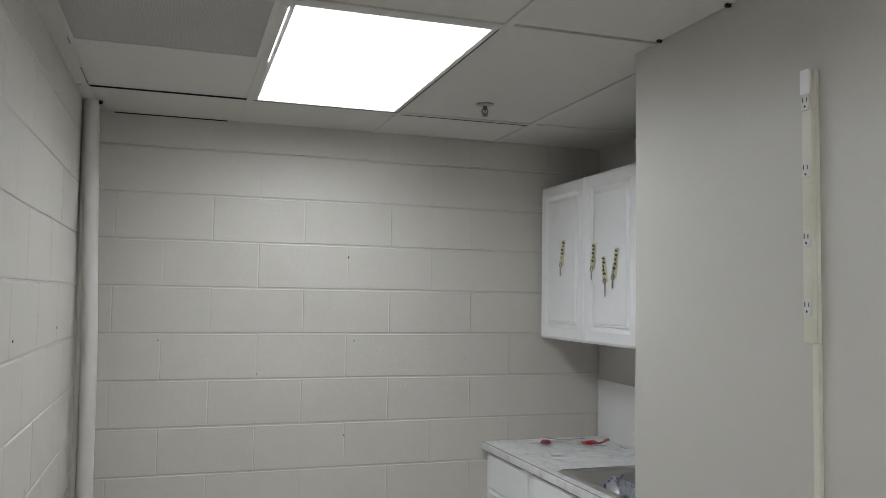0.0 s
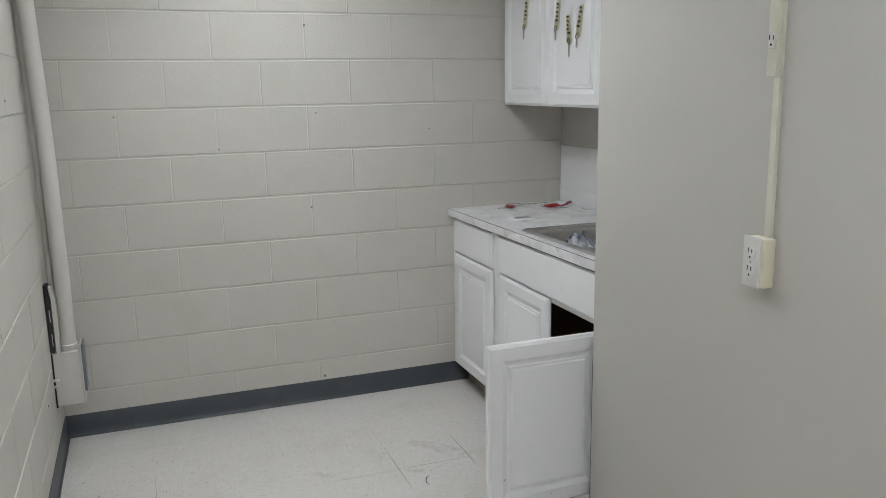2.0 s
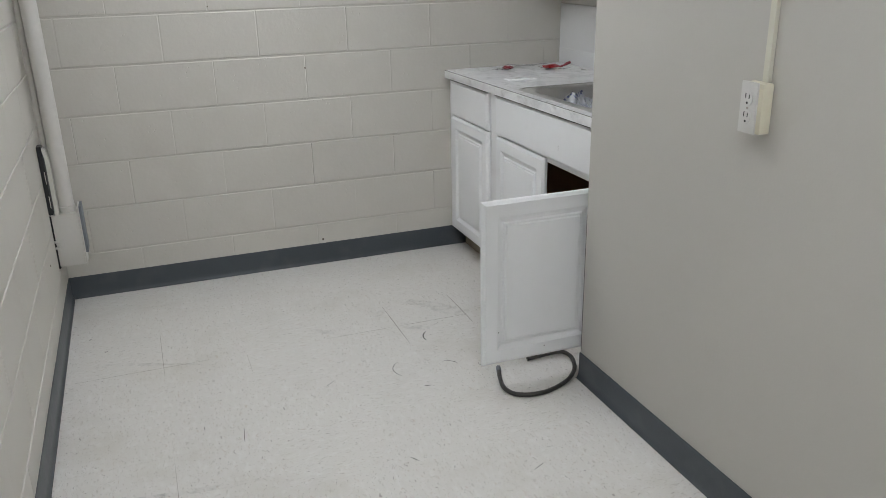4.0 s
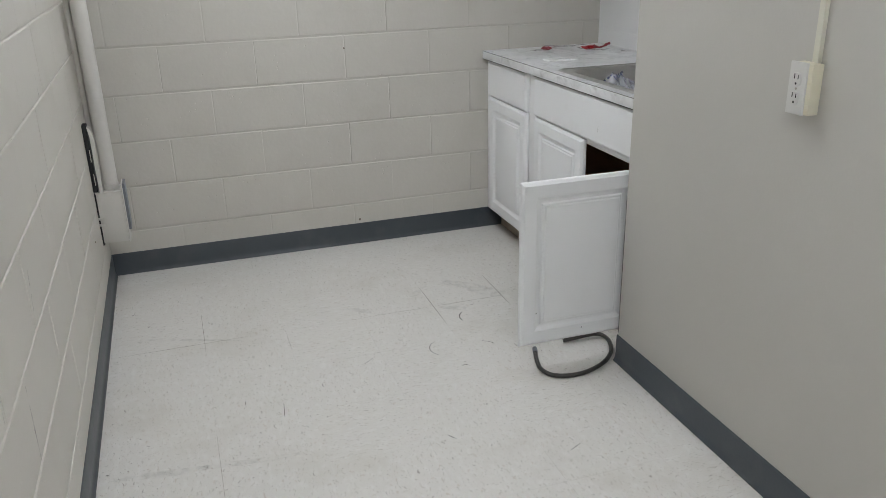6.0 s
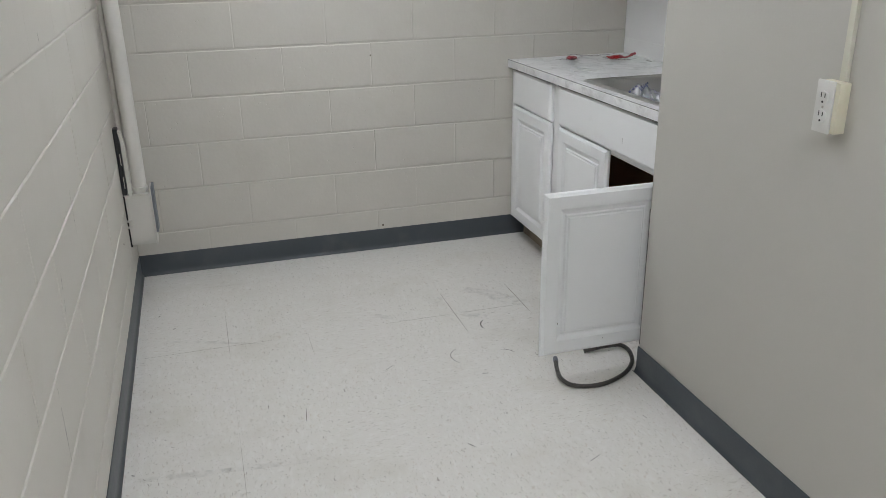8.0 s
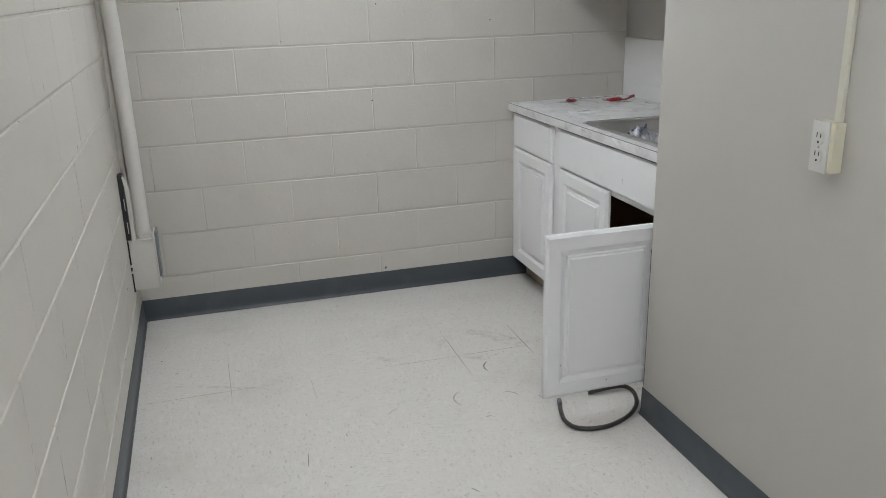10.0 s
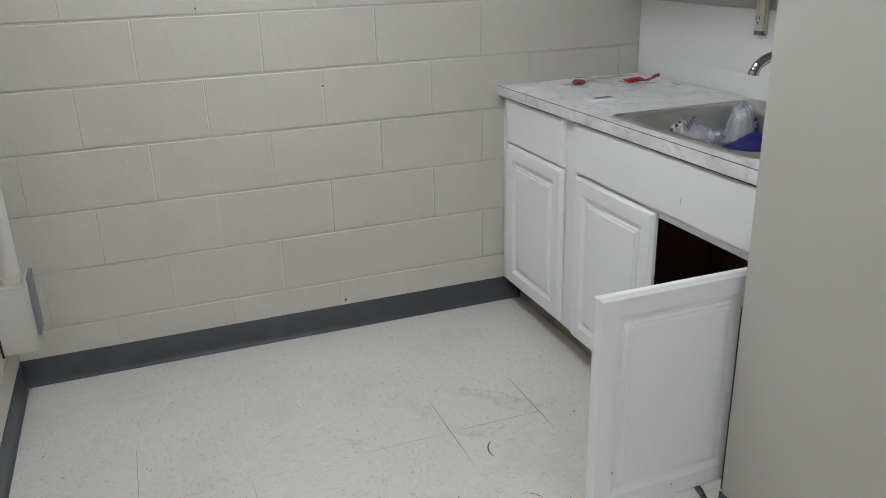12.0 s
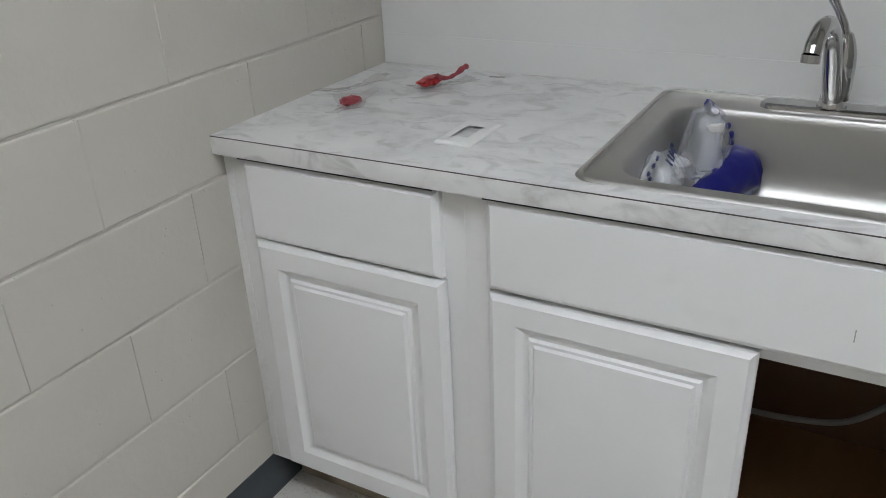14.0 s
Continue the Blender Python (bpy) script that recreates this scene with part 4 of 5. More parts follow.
part("clear_film", crumple(1.750, 3.965, TOP, 0.13, 0.09, 0.016, 1.7, 25, 30), M_FILM2, wr2, "clear film")
clear = single("clear_wrapper", crumple(1.90, 4.035, TOP, 0.22, 0.09, 0.016, 9.2, -15, 34), M_FILM2, "crumpled clear plastic wrapper in the worktop corner", "wrapper")
green = single("green_scrap", crumple(2.096, 3.315, TOP, 0.012, 0.006, 0.003, 2.2, 80, 6), material("green_plastic", (0.02, 0.16, 0.07), 0.4), "tiny green plastic scrap behind the sink", "scrap")
rod = single("pencil_stub", tube([(2.068, 3.80, TOP + 0.002), (2.073, 3.762, TOP + 0.002)], 0.0019, 8), M_STEEL, "short thin grey rod lying on the worktop", "rod")


def steps(x, *pairs):
    """Straight-line interpolation through (x, value) pairs."""
    for (a, p), (c, q) in zip(pairs, pairs[1:]):
        if x <= c:
            return p + (q - p) * max(0.0, (x - a) / (c - a))
    return pairs[-1][1]


def bag_top(x, y):
    """Height of the slumped bag over the bowl, and whether the spot is on its blue front."""
    fold = steps(x, (1.76, 3.290), (1.85, 3.262), (1.90, 3.243), (1.955, 3.230), (1.98, 3.226))
    crest = steps(x, (1.735, 0.745), (1.765, 0.832), (1.80, 0.824), (1.85, 0.812), (1.90, 0.820), (1.945, 0.844), (1.972, 0.818), (1.985, 0.74))
    d = y - fold
    z = crest - (crest - 0.73) * (-d / 0.052) ** 2.6 if d < 0 else crest - 0.35 * d
    if y > 3.328:
        z -= 6 * (y - 3.328)
    r = math.hypot(x - 1.948, y - 3.279)
    neck = 0.928 - 0.8 * r if r < 0.030 else 0.904 - 3.6 * (r - 0.030)
    along = steps(x, (1.705, 3.334), (1.77, 3.317), (1.84, 3.306))
    lobe = steps(x, (1.695, 0.78), (1.715, 0.850), (1.755, 0.884), (1.80, 0.872), (1.835, 0.850), (1.88, 0.838), (1.91, 0.835)) - 1.4 * max(0.0, abs(y - along) - 0.006)
    top = max(z, neck, lobe)
    fine = noise.noise((x * 55, y * 55, 1.3))
    crease = 0.5 - abs(noise.noise((x * 33, y * 33, 7.1)))
    on_front = min(1.0, max(0.0, d / 0.02 + 0.5))
    top += (0.005 + 0.010 * on_front) * (crease - 0.3) + (0.002 + 0.005 * on_front) * fine
    return top, d < -0.004 and top < crest + 0.006


def bag_film():
    bm = bmesh.new()
    cell = 0.0022
    verts = {}
    for i in range(132):
        for k in range(76):
            x, y = 1.694 + i * cell, 3.178 + k * cell
            z, front = bag_top(x + cell / 2, y + cell / 2)
            if front or z < 0.735:
                continue
            quad = []
            for a, c in ((i, k), (i + 1, k), (i + 1, k + 1), (i, k + 1)):
                if (a, c) not in verts:
                    px, py = 1.694 + a * cell, 3.178 + c * cell
                    verts[a, c] = bm.verts.new((px, py, max(0.7297, bag_top(px, py)[0])))
                quad.append(verts[a, c])
            bm.faces.new(quad)
    return bm


def bag_front():
    """The blue printed base: a slack, rounded pouch slumped along the bowl."""
    path = spline([(1.752, 3.290, 0.744), (1.800, 3.276, 0.758), (1.850, 3.258, 0.766), (1.900, 3.238, 0.776), (1.940, 3.226, 0.787), (1.968, 3.219, 0.787), (1.986, 3.214, 0.778)], 5)
    n = len(path) - 1
    radii = [steps(k / n, (0.0, 0.008), (0.12, 0.020), (0.32, 0.030), (0.52, 0.037), (0.70, 0.048), (0.80, 0.052), (0.88, 0.048), (0.94, 0.038), (0.98, 0.025), (1.0, 0.008)) for k in range(n + 1)]
    bm = tube(path, radii, 40)
    for v in bm.verts:
        x, y, z = v.co
        crease = 0.5 - abs(noise.noise((x * 26, y * 18, z * 40)))
        v.co.y += 0.007 * (crease - 0.25) + 0.003 * noise.noise((x * 70, y * 70, z * 70))
        v.co.z = max(0.7297, z + 0.008 * (crease - 0.25) + 0.003 * noise.noise((x * 60, z * 60, 3.0)))
    return bm


bag = thing("plastic_bag", (1.86, 3.25, 0.729), "clear plastic bag with a blue printed base in the sink bowl", "plastic bag")
part("film", bag_film(), M_FILM, bag, "crumpled clear film", 60)
part("blue_base", bag_front(), M_BLUE, bag, "deep blue printed film", 60)
part("blue_tip", lump(1.960, 3.283, 0.916, 0.009, 0.008, 0.010, 8.0, 0.4, 0.7297, 3), M_BLUE, bag, "blue printed tip", 0)
for k, (x, y, z) in enumerate(((1.972, 3.245, 0.876), (1.974, 3.238, 0.858), (1.968, 3.236, 0.846))):
    part("printed_mark", lump(x, y, z, 0.004, 0.005, 0.007, k + 1.5, 0.4, 0.73, 2), M_BLUE, bag, "dark blue print", 0)
for k, (x, y) in enumerate(((1.722, 3.326), (1.735, 3.322), (1.746, 3.319), (1.716, 3.322))):
    part("printed_mark", lump(x, y, bag_top(x, y)[0] + 0.001, 0.0065, 0.003, 0.004, k + 4.5, 0.4, 0.73, 2), M_PRINT, bag, "dark print", 0)
fit_a = thing("pipe_fitting", (1.937, 3.27, 0.73), "white plastic drain fitting with a ribbed collar inside the bag", "pipe fitting", "drain fittings")
part("sleeve", lathe([(0.020, 0.0), (0.020, 0.098), (0.0225, 0.100), (0.0228, 0.140), (0.0232, 0.158), (0.021, 0.162), (0.012, 0.163)], (1.937, 3.27, 0.732), 24), M_PLASTIC, fit_a)
part("collar", lathe([(0.0232, 0.138), (0.0245, 0.140), (0.0245, 0.158), (0.0232, 0.160)], (1.937, 3.27, 0.732), 24), M_PLASTIC, fit_a)
fit_b = thing("pipe_fitting", (1.765, 3.315, 0.73), "white plastic trap bend in printed film marked with its size", "pipe fitting", "drain fittings")
part("bend", tube(spline([(1.765, 3.318, 0.750), (1.764, 3.316, 0.790), (1.776, 3.312, 0.822), (1.800, 3.308, 0.828), (1.822, 3.306, 0.812), (1.835, 3.306, 0.780)], 6), 0.018, 18), M_PLASTIC, fit_b, "white bend", 60)
part("small_cap", lathe([(0.020, 0.0), (0.024, 0.003), (0.025, 0.014), (0.021, 0.018)], (1.866, 3.312, 0.815), 20), M_PLASTIC, fit_b, "white slip nut")
part("tail", lathe([(0.016, 0.0), (0.016, 0.085)], (1.866, 3.312, 0.731), 16), M_PLASTIC, fit_b)


txt = bpy.data.curves.new("size_text", "FONT")
txt.body, txt.size, txt.extrude, txt.align_x, txt.align_y = '11/4"', 0.023, 0.0006, "CENTER", "CENTER"
txt.offset = 0.0009
tob = new("size_text", txt)
bpy.context.view_layer.update()
txt_mesh = bpy.data.meshes.new_from_object(tob)
bpy.data.objects.remove(tob)
txt_mesh.materials.clear()
txt_mesh.materials.append(M_PRINT)
lettering = new("size_lettering", txt_mesh)
lettering.parent = bag
face_n = Vector((-0.22, -0.78, 0.58)).normalized()
lettering.matrix_local = Matrix.Translation(Vector((1.770, 3.300, 0.876)) - bag.location) @ look((0, 0, 0), -face_n).to_3x3().to_4x4() @ pose(0, 0, 0, 0, 0, 30)

for ob in (worktop, sink, faucet, wall_plate, wr, wr2, clear, green, rod, bag, fit_a, fit_b):
    on_top(ob)


# keys taped to the wall cabinet doors
def taped_key(y, z_top, tape_len, lean, key_len, seed):
    X = 1.7845
    t = thing("taped_key", (X, y, z_top - tape_len), "strip of yellowed masking tape with inked marks holding a key", "taped key", "keys taped to the wall cabinet")
    sl = math.tan(radians(lean))

    def at(u, v, w):
        return (X - w, y + u + sl * v, z_top - v)
    n = 10
    bm = bmesh.new()
    cols = []
    for i in range(n + 1):
        v = tape_len * i / n
        wob = 0.0016 * noise.noise((seed, v * 40, 0))
        wd = 0.0170 + 0.007 * i / n + 0.009 * noise.noise((seed * 7.3, v * 55, 5))
        cols.append([bm.verts.new(at(u, v, 0.0008 + abs(wob) + extra)) for u, extra in ((-wd, 0.0), (-wd * 0.3, 0.001 + 0.002 * i / n), (wd * 0.3, 0.001 + 0.002 * i / n), (wd, 0.0))])
    for a, c in zip(cols, cols[1:]):
        for k in range(3):
            bm.faces.new((a[k], a[k + 1], c[k + 1], c[k]))
    bmesh.ops.solidify(bm, geom=bm.faces[:], thickness=0.0004)
    part("tape", bm, M_TAPE, t)
    g = random.Random(int(seed * 17))
    for i in range(5):
        v = tape_len * (0.07 + 0.145 * i)
        u = g.uniform(-0.004, 0.004)
        mark = tube([at(u - g.uniform(0.004, 0.010), v + g.uniform(0.001, 0.008), 0.0046), at(u + g.uniform(-0.003, 0.002), v, 0.0046), at(u + g.uniform(0.004, 0.010), v + g.uniform(-0.002, 0.007), 0.0046)], g.uniform(0.0018, 0.0030), 6)
        part("ink_mark", mark, M_INK, t)
    v0 = tape_len - 0.018
    bow = [at(0.011 * math.cos(a), v0 + 0.014 + 0.011 * math.sin(a), 0.0055) for a in (2 * math.pi * k / 14 for k in range(15))]
    part("key_bow", tube(bow, 0.0026, 6), M_KEY, t)
    part("key_blade", merge(cuboid((X - 0.0065, y + sl * (v0 + 0.03) - 0.0045, z_top - v0 - 0.025 - key_len), (X - 0.0045, y + sl * (v0 + 0.03) + 0.0035, z_top - v0 - 0.022), 0.0005),
                            *[cuboid((X - 0.0064, y + sl * (v0 + 0.03) + 0.0035, z_top - v0 - 0.04 - q * 0.008), (X - 0.0046, y + sl * (v0 + 0.03) + 0.0058, z_top - v0 - 0.035 - q * 0.008)) for q in range(3)]), M_KEY, t)


taped_key(3.836, 1.874, 0.120, 12, 0.040, 1.0)
taped_key(3.540, 1.842, 0.115, 9, 0.036, 2.0)
taped_key(3.462, 1.782, 0.110, -9, 0.055, 3.0)
taped_key(3.348, 1.812, 0.125, 13, 0.035, 4.0)


# ---- marks and wear ----
def wall_mark(y_or_x, z, r, wall, along):
    c = Vector((y_or_x, NORTH, z)) if along == "x" else Vector((WEST, y_or_x, z))
    bm = bmesh.new()
    n = 9
    ring = []
    for k in range(n):
        a = 2 * math.pi * k / n
        q = r * (0.75 + 0.5 * abs(noise.noise((z * 9, k * 1.3, y_or_x))))
        ring.append(((q * math.cos(a)), (q * 1.2 * math.sin(a))))
    loops = [[(c.x + p, c.y - d, c.z + h) if along == "x" else (c.x + d, c.y + p, c.z + h) for p, h in ring] for d in (-0.001, 0.0024)]
    ob = new("chip_mark", mesh_of("chip_mark", rings(loops), M_HOLE, 0))
    ob.parent = wall
    return ob


for x, z, r in ((0.811, 0.956, 0.0042), (0.836, 0.121, 0.006), (0.815, 1.775, 0.005), (0.85, 1.388, 0.0035), (-0.011, 1.392, 0.0035), (0.41, 1.24, 0.003), (1.40, 1.30, 0.003)):
    wall_mark(x, z, r, wall_north, "x")
for y, z, r in ((3.456, 1.474, 0.004), (2.686, 1.471, 0.0035), (3.62, 0.34, 0.003)):
    wall_mark(y, z, r, wall_west, "y")


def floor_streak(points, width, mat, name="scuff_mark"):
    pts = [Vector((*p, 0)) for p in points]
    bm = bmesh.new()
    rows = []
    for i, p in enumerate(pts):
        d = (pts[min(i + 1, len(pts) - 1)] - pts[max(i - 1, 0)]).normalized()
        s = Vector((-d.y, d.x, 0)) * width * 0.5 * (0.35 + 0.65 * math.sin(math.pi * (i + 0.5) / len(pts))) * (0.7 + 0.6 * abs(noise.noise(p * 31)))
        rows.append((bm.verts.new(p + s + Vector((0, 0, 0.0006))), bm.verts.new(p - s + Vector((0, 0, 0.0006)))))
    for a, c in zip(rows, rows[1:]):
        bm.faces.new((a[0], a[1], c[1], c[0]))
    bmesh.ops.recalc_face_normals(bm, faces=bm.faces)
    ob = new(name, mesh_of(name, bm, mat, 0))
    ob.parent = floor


def arc(cx, cy, r, a0, a1, n=9):
    return [(cx + r * math.cos(radians(a0 + (a1 - a0) * k / n)), cy + r * math.sin(radians(a0 + (a1 - a0) * k / n))) for k in range(n + 1)]


def line(a, c, n=8):
    return [(a[0] + (c[0] - a[0]) * k / n, a[1] + (c[1] - a[1]) * k / n) for k in range(n + 1)]


for pts, w in ((arc(0.882, 2.915, 0.066, 118, 222), 0.0035), (arc(1.075, 3.125, 0.066, 125, 200), 0.006), (arc(1.00, 2.86, 0.06, 20, 75), 0.003), (line((0.242, 2.657), (0.251, 2.74)), 0.0022),
               (line((0.885, 2.77), (0.91, 2.765)), 0.005), (line((0.13, 2.77), (0.132, 2.795)), 0.002), (line((-0.18, 3.49), (-0.17, 3.50)), 0.004), (line((-0.24, 3.63), (-0.232, 3.64)), 0.005),
               (line((-0.29, 2.53), (-0.28, 2.525)), 0.006), (line((1.345, 3.222), (1.355, 3.232)), 0.004), (line((0.56, 2.9), (0.60, 2.93)), 0.002), (line((0.72, 2.35), (0.70, 2.38)), 0.003), (line((1.02, 2.18), (1.06, 2.20)), 0.003)):
    floor_streak(pts, w, M_SCUFF_SHADE)
for a, c, w in (((0.9425, 3.10), (0.9425, 3.48), 0.005), ((0.9425, 3.2705), (1.247, 3.2705), 0.004), ((1.247, 3.19), (1.247, 3.50), 0.006), ((0.028, 3.20), (0.028, 3.56), 0.003),
                ((-0.27, 3.2705), (0.20, 3.2705), 0.003), ((0.333, 3.10), (0.333, 3.27), 0.002), ((0.65, 3.2705), (0.94, 3.2705), 0.003), ((0.028, 2.25), (0.028, 2.62), 0.002)):
    floor_streak(line(a, c, 14), w * 0.6, M_GRIME, "joint_line")
# thin black streaks paint the gap shade where the wall base meets the floor
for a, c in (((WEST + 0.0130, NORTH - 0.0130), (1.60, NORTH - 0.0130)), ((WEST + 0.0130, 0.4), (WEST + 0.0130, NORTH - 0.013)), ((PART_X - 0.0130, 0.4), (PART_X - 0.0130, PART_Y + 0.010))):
    floor_streak(line(a, c, 60), 0.0034, M_SCUFF_SHADE, "base_line")


def smear_material(name, colour, most):
    """A thin rubbed-on mark, broken up by grain."""
    m = material(name, colour, 0.5, tone=0.1)
    N, L = m.node_tree.nodes, m.node_tree.links
    geo, n, r = N.new("ShaderNodeNewGeometry"), N.new("ShaderNodeTexNoise"), N.new("ShaderNodeMapRange")
    n.inputs["Scale"].default_value, n.inputs["Detail"].default_value = 32.0, 7.0
    r.inputs["From Min"].default_value, r.inputs["From Max"].default_value, r.inputs["To Max"].default_value = 0.42, 0.68, most
    L.new(geo.outputs["Position"], n.inputs["Vector"])
    L.new(n.outputs["Fac"], r.inputs["Value"])
    L.new(r.outputs[0], N["Principled BSDF"].inputs["Alpha"])
    return m


M_SMEAR = smear_material("rubbed_grey_smear", (0.16, 0.15, 0.14), 0.17)
M_STREAK = smear_material("rubbed_wall_streak", (0.16, 0.15, 0.14), 0.5)
for pts, w in (([(-0.275, 2.503), (-0.20, 2.490), (-0.118, 2.478), (-0.06, 2.472), (-0.007, 2.468)], 0.045), ([(-0.05, 2.474), (0.03, 2.464), (0.123, 2.452), (0.19, 2.446), (0.255, 2.442)], 0.030),
               ([(-0.254, 3.400), (-0.16, 3.372), (-0.065, 3.338), (0.05, 3.292), (0.164, 3.246)], 0.020), ([(0.60, 3.38), (0.65, 3.34), (0.70, 3.30), (0.74, 3.27)], 0.035), ([(0.88, 3.40), (0.93, 3.43), (0.98, 3.47)], 0.05),
               ([(1.06, 3.50), (1.14, 3.42), (1.20, 3.34), (1.26, 3.28)], 0.10), ([(0.96, 3.28), (1.00, 3.24), (1.06, 3.20)], 0.06)):
    floor_streak(pts, w, M_SMEAR, "smear")


def wall_smear(a, c, width):
    """A rubbed streak on the west wall between two (y, z) spots."""
    bm = bmesh.new()
    rows = []
    for k in range(9):
        y, z = a[0] + (c[0] - a[0]) * k / 8, a[1] + (c[1] - a[1]) * k / 8
        w = width * (0.3 + 0.7 * math.sin(math.pi * (k + 0.5) / 9)) * (0.7 + 0.6 * abs(noise.noise((y * 20, z * 20, 3))))
        rows.append((bm.verts.new((WEST + 0.0026, y - w / 2, z)), bm.verts.new((WEST + 0.0026, y + w / 2, z))))
    for p, q in zip(rows, rows[1:]):
        bm.faces.new((p[0], p[1], q[1], q[0]))
    ob = new("smear", mesh_of("smear", bm, M_STREAK, 0))
    ob.parent = wall_west


for a, c, w in (((2.570, 1.262), (2.575, 1.215), 0.010), ((2.282, 0.750), (2.241, 0.620), 0.009), ((2.018, 0.592), (2.006, 0.415), 0.010), ((1.828, 0.785), (1.810, 0.627), 0.007),
                ((2.60, 0.86), (2.595, 0.72), 0.007), ((1.70, 0.98), (1.69, 0.84), 0.008), ((2.95, 1.10), (2.945, 1.00), 0.006)):
    wall_smear(a, c, w)
# small scuffs on the cabinet fronts
M_SMUDGE = material("grey_smudge", (0.42, 0.40, 0.37), 0.5, tone=0.2, big=30, small=200)
for (x, y, z, h, w) in ((1.4995, 2.969, 0.755, 0.020, 0.0016), (1.5003, 3.177, 0.339, 0.006, 0.005)):
    part("scuff", cuboid((x - 0.0005, y - w / 2, z - h / 2), (x + 0.001, y + w / 2, z + h / 2), 0.0002), M_SMUDGE, sink_unit, "grey scuff")
for (x, z) in ((1.29, 0.138), (1.19, 0.52), (1.115, 0.22)):
    part("scuff", cuboid((x - 0.0016, 2.6448, z - 0.0022), (x + 0.0016, 2.6460, z + 0.0022), 0.0005), M_SCUFF_SHADE, sink_unit, "dark speck")


# ---- pieces of walls and floor ----
def block_mesh(length, height, left, right, low, high, depth=0.0040, side=0.4):
    """A painted block face, laid along x with its face towards -y; the four margins are half the joints."""
    prof = ((0.0, 0.0006), (0.0003, -0.0006), (0.0026, -depth + 0.0006), (0.0048, -depth))
    return rings([[(left + i * side, w, low + i), (length - right - i * side, w, low + i), (length - right - i * side, w, height - high - i), (left + i * side, w, height - high - i)] for i, w in prof], cap_start=False)


BLOCKS = {}
rng = random.Random(11)


def joint_fill(wall, name, spots, axis):
    """Painted mortar in the upright joints, a little below the block faces."""
    bm = bmesh.new()
    g = random.Random(29)
    for a, z in spots:
        d = 0.0035 - 0.0040 + g.choice((0.0002, 0.0002, 0.0003, 0.0005, 0.0010, 0.0014, 0.0018, 0.0024))
        if axis == "x":
            box(bm, (a - 0.004, NORTH + d, z + 0.003), (a + 0.004, NORTH + 0.0044, z + COURSE - 0.003))
        else:
            box(bm, (WEST - 0.0044, a - 0.004, z + 0.003), (WEST - d, a + 0.004, z + COURSE - 0.003))
    ob = new(name, mesh_of(name, bm, M_BLOCK, 0))
    ob.parent = wall
    tagged(ob, kind="stuff")


def block_at(wall, length, place, axis):
    """Adds one block to a wall; alike blocks share a mesh."""
    kind = rng.randrange(6)
    key = (round(length, 3), kind, axis)
    if key not in BLOCKS:
        g = random.Random(kind * 7 + 3)
        v = [g.choice((0.0, 0.0, 0.0, 0.0005)), g.choice((0.0, 0.0, 0.0, 0.0005)), g.choice((0.0015, 0.0025, 0.003)), g.choice((0.001, 0.002, 0.003))]
        bm = block_mesh(length, COURSE, *v, side=(0.45, 0.8, 0.6, 1.0, 0.5, 0.7)[kind])
        if axis == "y":
            bmesh.ops.rotate(bm, verts=bm.verts, cent=(0, 0, 0), matrix=Matrix.Rotation(radians(90), 3, "Z"))
        BLOCKS[key] = mesh_of("block", bm, M_BLOCK, 0)
    ob = new("block", BLOCKS[key])
    ob.location = place
    ob.parent = wall


def course_cells(first, lo, hi):
    """Cuts one course at first + n * BLOCK between lo and hi."""
    cuts = [lo]
    c = first - BLOCK * math.ceil((first - lo) / BLOCK)
    while c < hi - 0.02:
        if c > lo + 0.02:
            cuts.append(c)
        c += BLOCK
    cuts.append(hi)
    return list(zip(cuts, cuts[1:]))


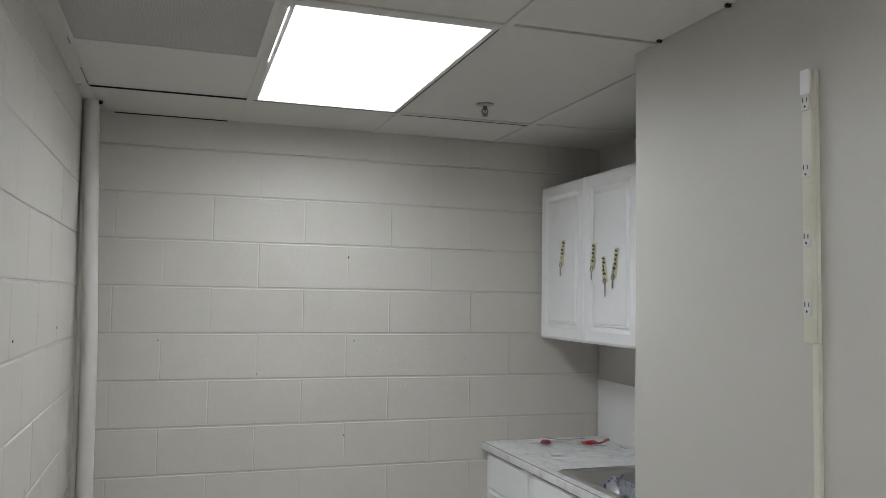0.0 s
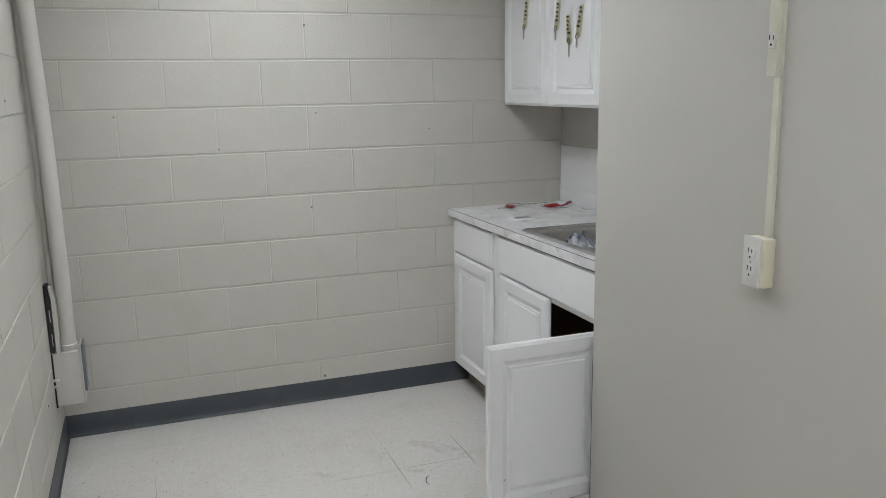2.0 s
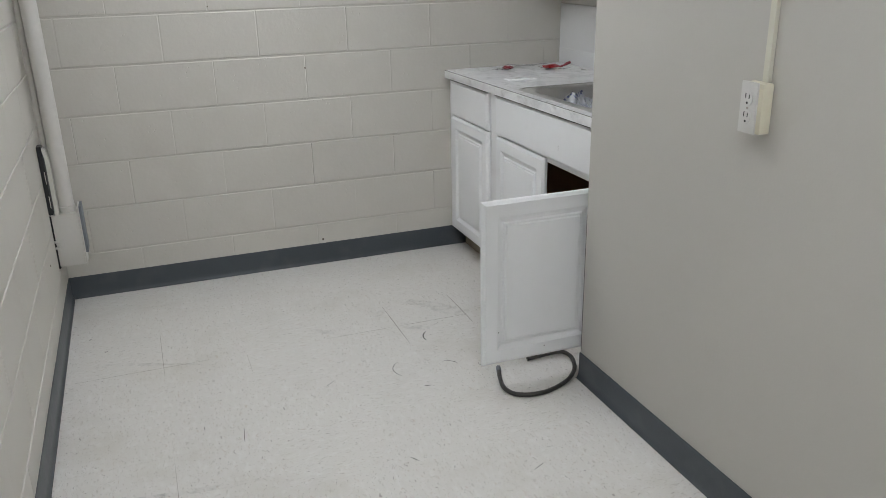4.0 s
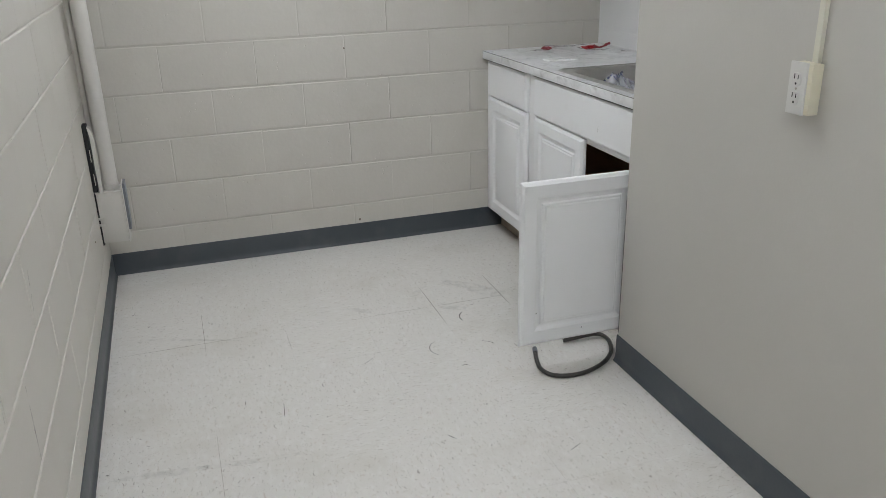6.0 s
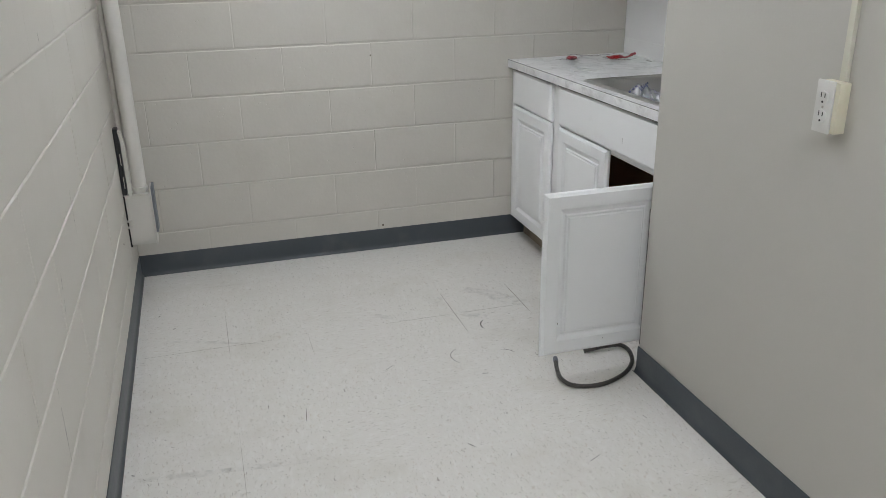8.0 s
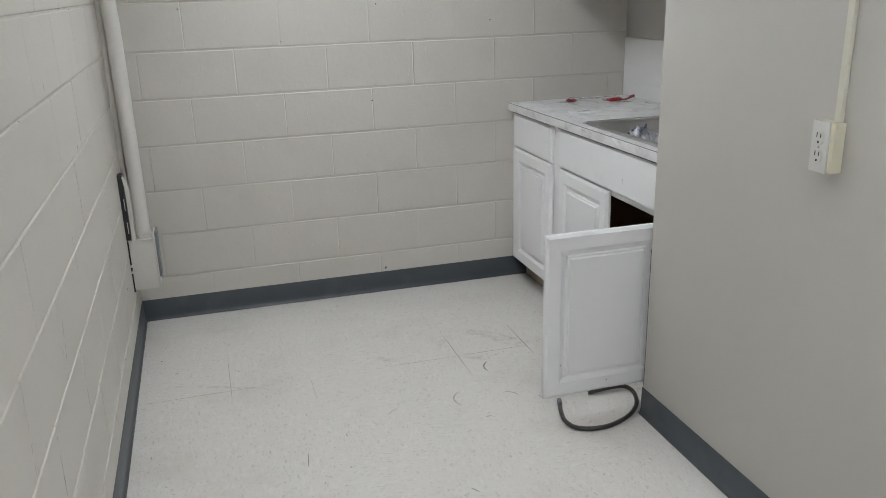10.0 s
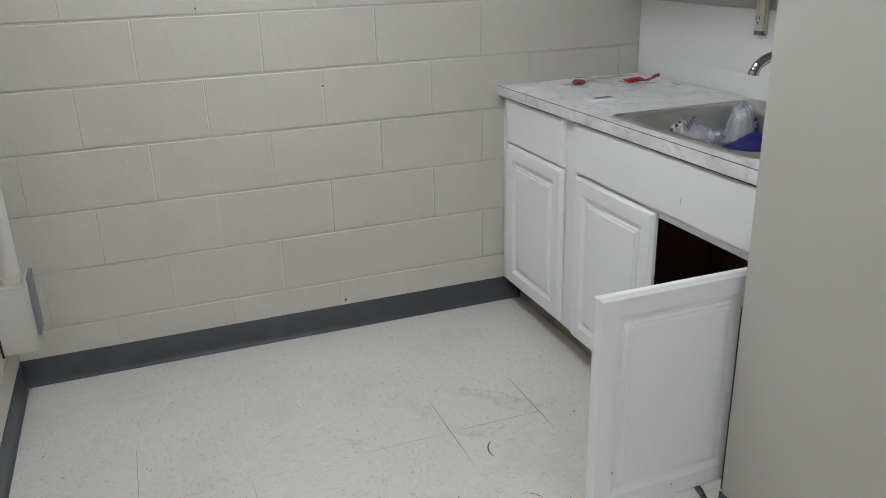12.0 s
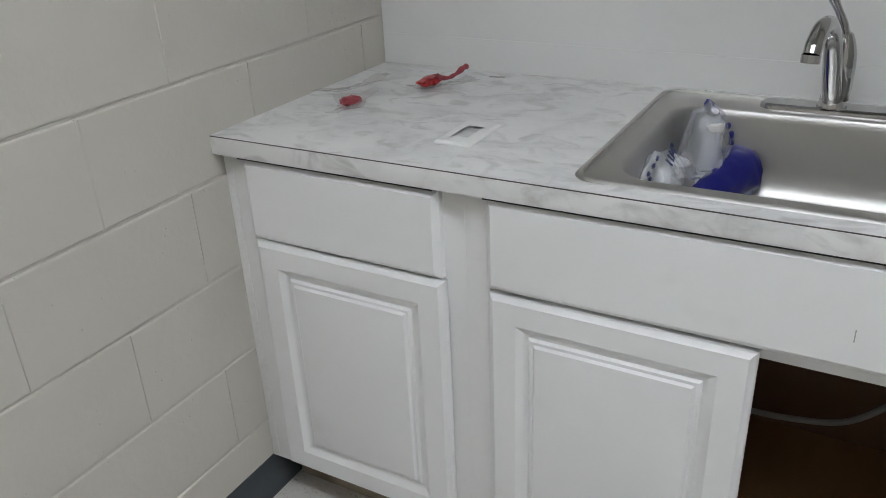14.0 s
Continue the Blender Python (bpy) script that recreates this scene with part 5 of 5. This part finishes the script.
upright_north, upright_west = [], []
for k in range(12):
    upright_north += [(c, k * COURSE) for a, c in course_cells(COURSE * (k % 2), WEST, EAST + 0.008)][:-1]
    upright_west += [(c, k * COURSE) for a, c in course_cells(2.445 if k % 2 == 0 else 2.646, 0.2, NORTH)][:-1]
    for a, c in course_cells(COURSE * (k % 2), WEST, EAST + 0.008):
        block_at(wall_north, c - a, (a, NORTH + 0.0035 + rng.uniform(-0.0006, 0.0004), k * COURSE), "x")
    for a, c in course_cells(2.445 if k % 2 == 0 else 2.646, 0.2, NORTH):
        block_at(wall_west, c - a, (WEST - 0.0035 + rng.uniform(-0.0004, 0.0006), a, k * COURSE), "y")
joint_fill(wall_north, "joint_mortar", upright_north, "x")
joint_fill(wall_west, "joint_mortar", upright_west, "y")
far = []
for k in range(12):
    for a, c in course_cells(2.445 if k % 2 == 0 else 2.646, SOUTH, 0.2):
        bm = block_mesh(c - a, COURSE, 0.003, 0.003, 0.003, 0.003)
        bmesh.ops.rotate(bm, verts=bm.verts, cent=(0, 0, 0), matrix=Matrix.Rotation(radians(90), 3, "Z"))
        bmesh.ops.translate(bm, verts=bm.verts, vec=(WEST - 0.0035, a, k * COURSE))
        far.append(bm)
ob = new("further_blocks", mesh_of("further_blocks", merge(*far), M_BLOCK, 60))
ob.parent = wall_west
tagged(ob, kind="stuff")

TILE = 0.3048
TILES = {}
xs = [WEST] + [0.9425 + TILE * n for n in range(-4, 3)] + [1.605]
ys = [SOUTH] + [3.2705 + TILE * n for n in range(-17, 3)] + [NORTH]
for a, c in zip(xs, xs[1:]):
    for d, e in zip(ys, ys[1:]):
        if e > PART_Y + 0.01 or a < PART_X:
            right = c if d > PART_Y - TILE else min(c, PART_X + 0.005)
            key = (round(right - a, 3), round(e - d, 3))
            if key not in TILES:
                g = 0.00012
                w, h = right - a, e - d
                TILES[key] = mesh_of("floor_tile", rings([[(i, i, z), (w - i, i, z), (w - i, h - i, z), (i, h - i, z)] for i, z in ((g, -0.0029), (g, -0.00015), (g + 0.0004, 0.0))], cap_start=False), M_TILE, 0)
            ob = new("floor_tile", TILES[key])
            ob.location = (a, d, rng.uniform(-0.00008, 0.0))
            ob.parent = floor
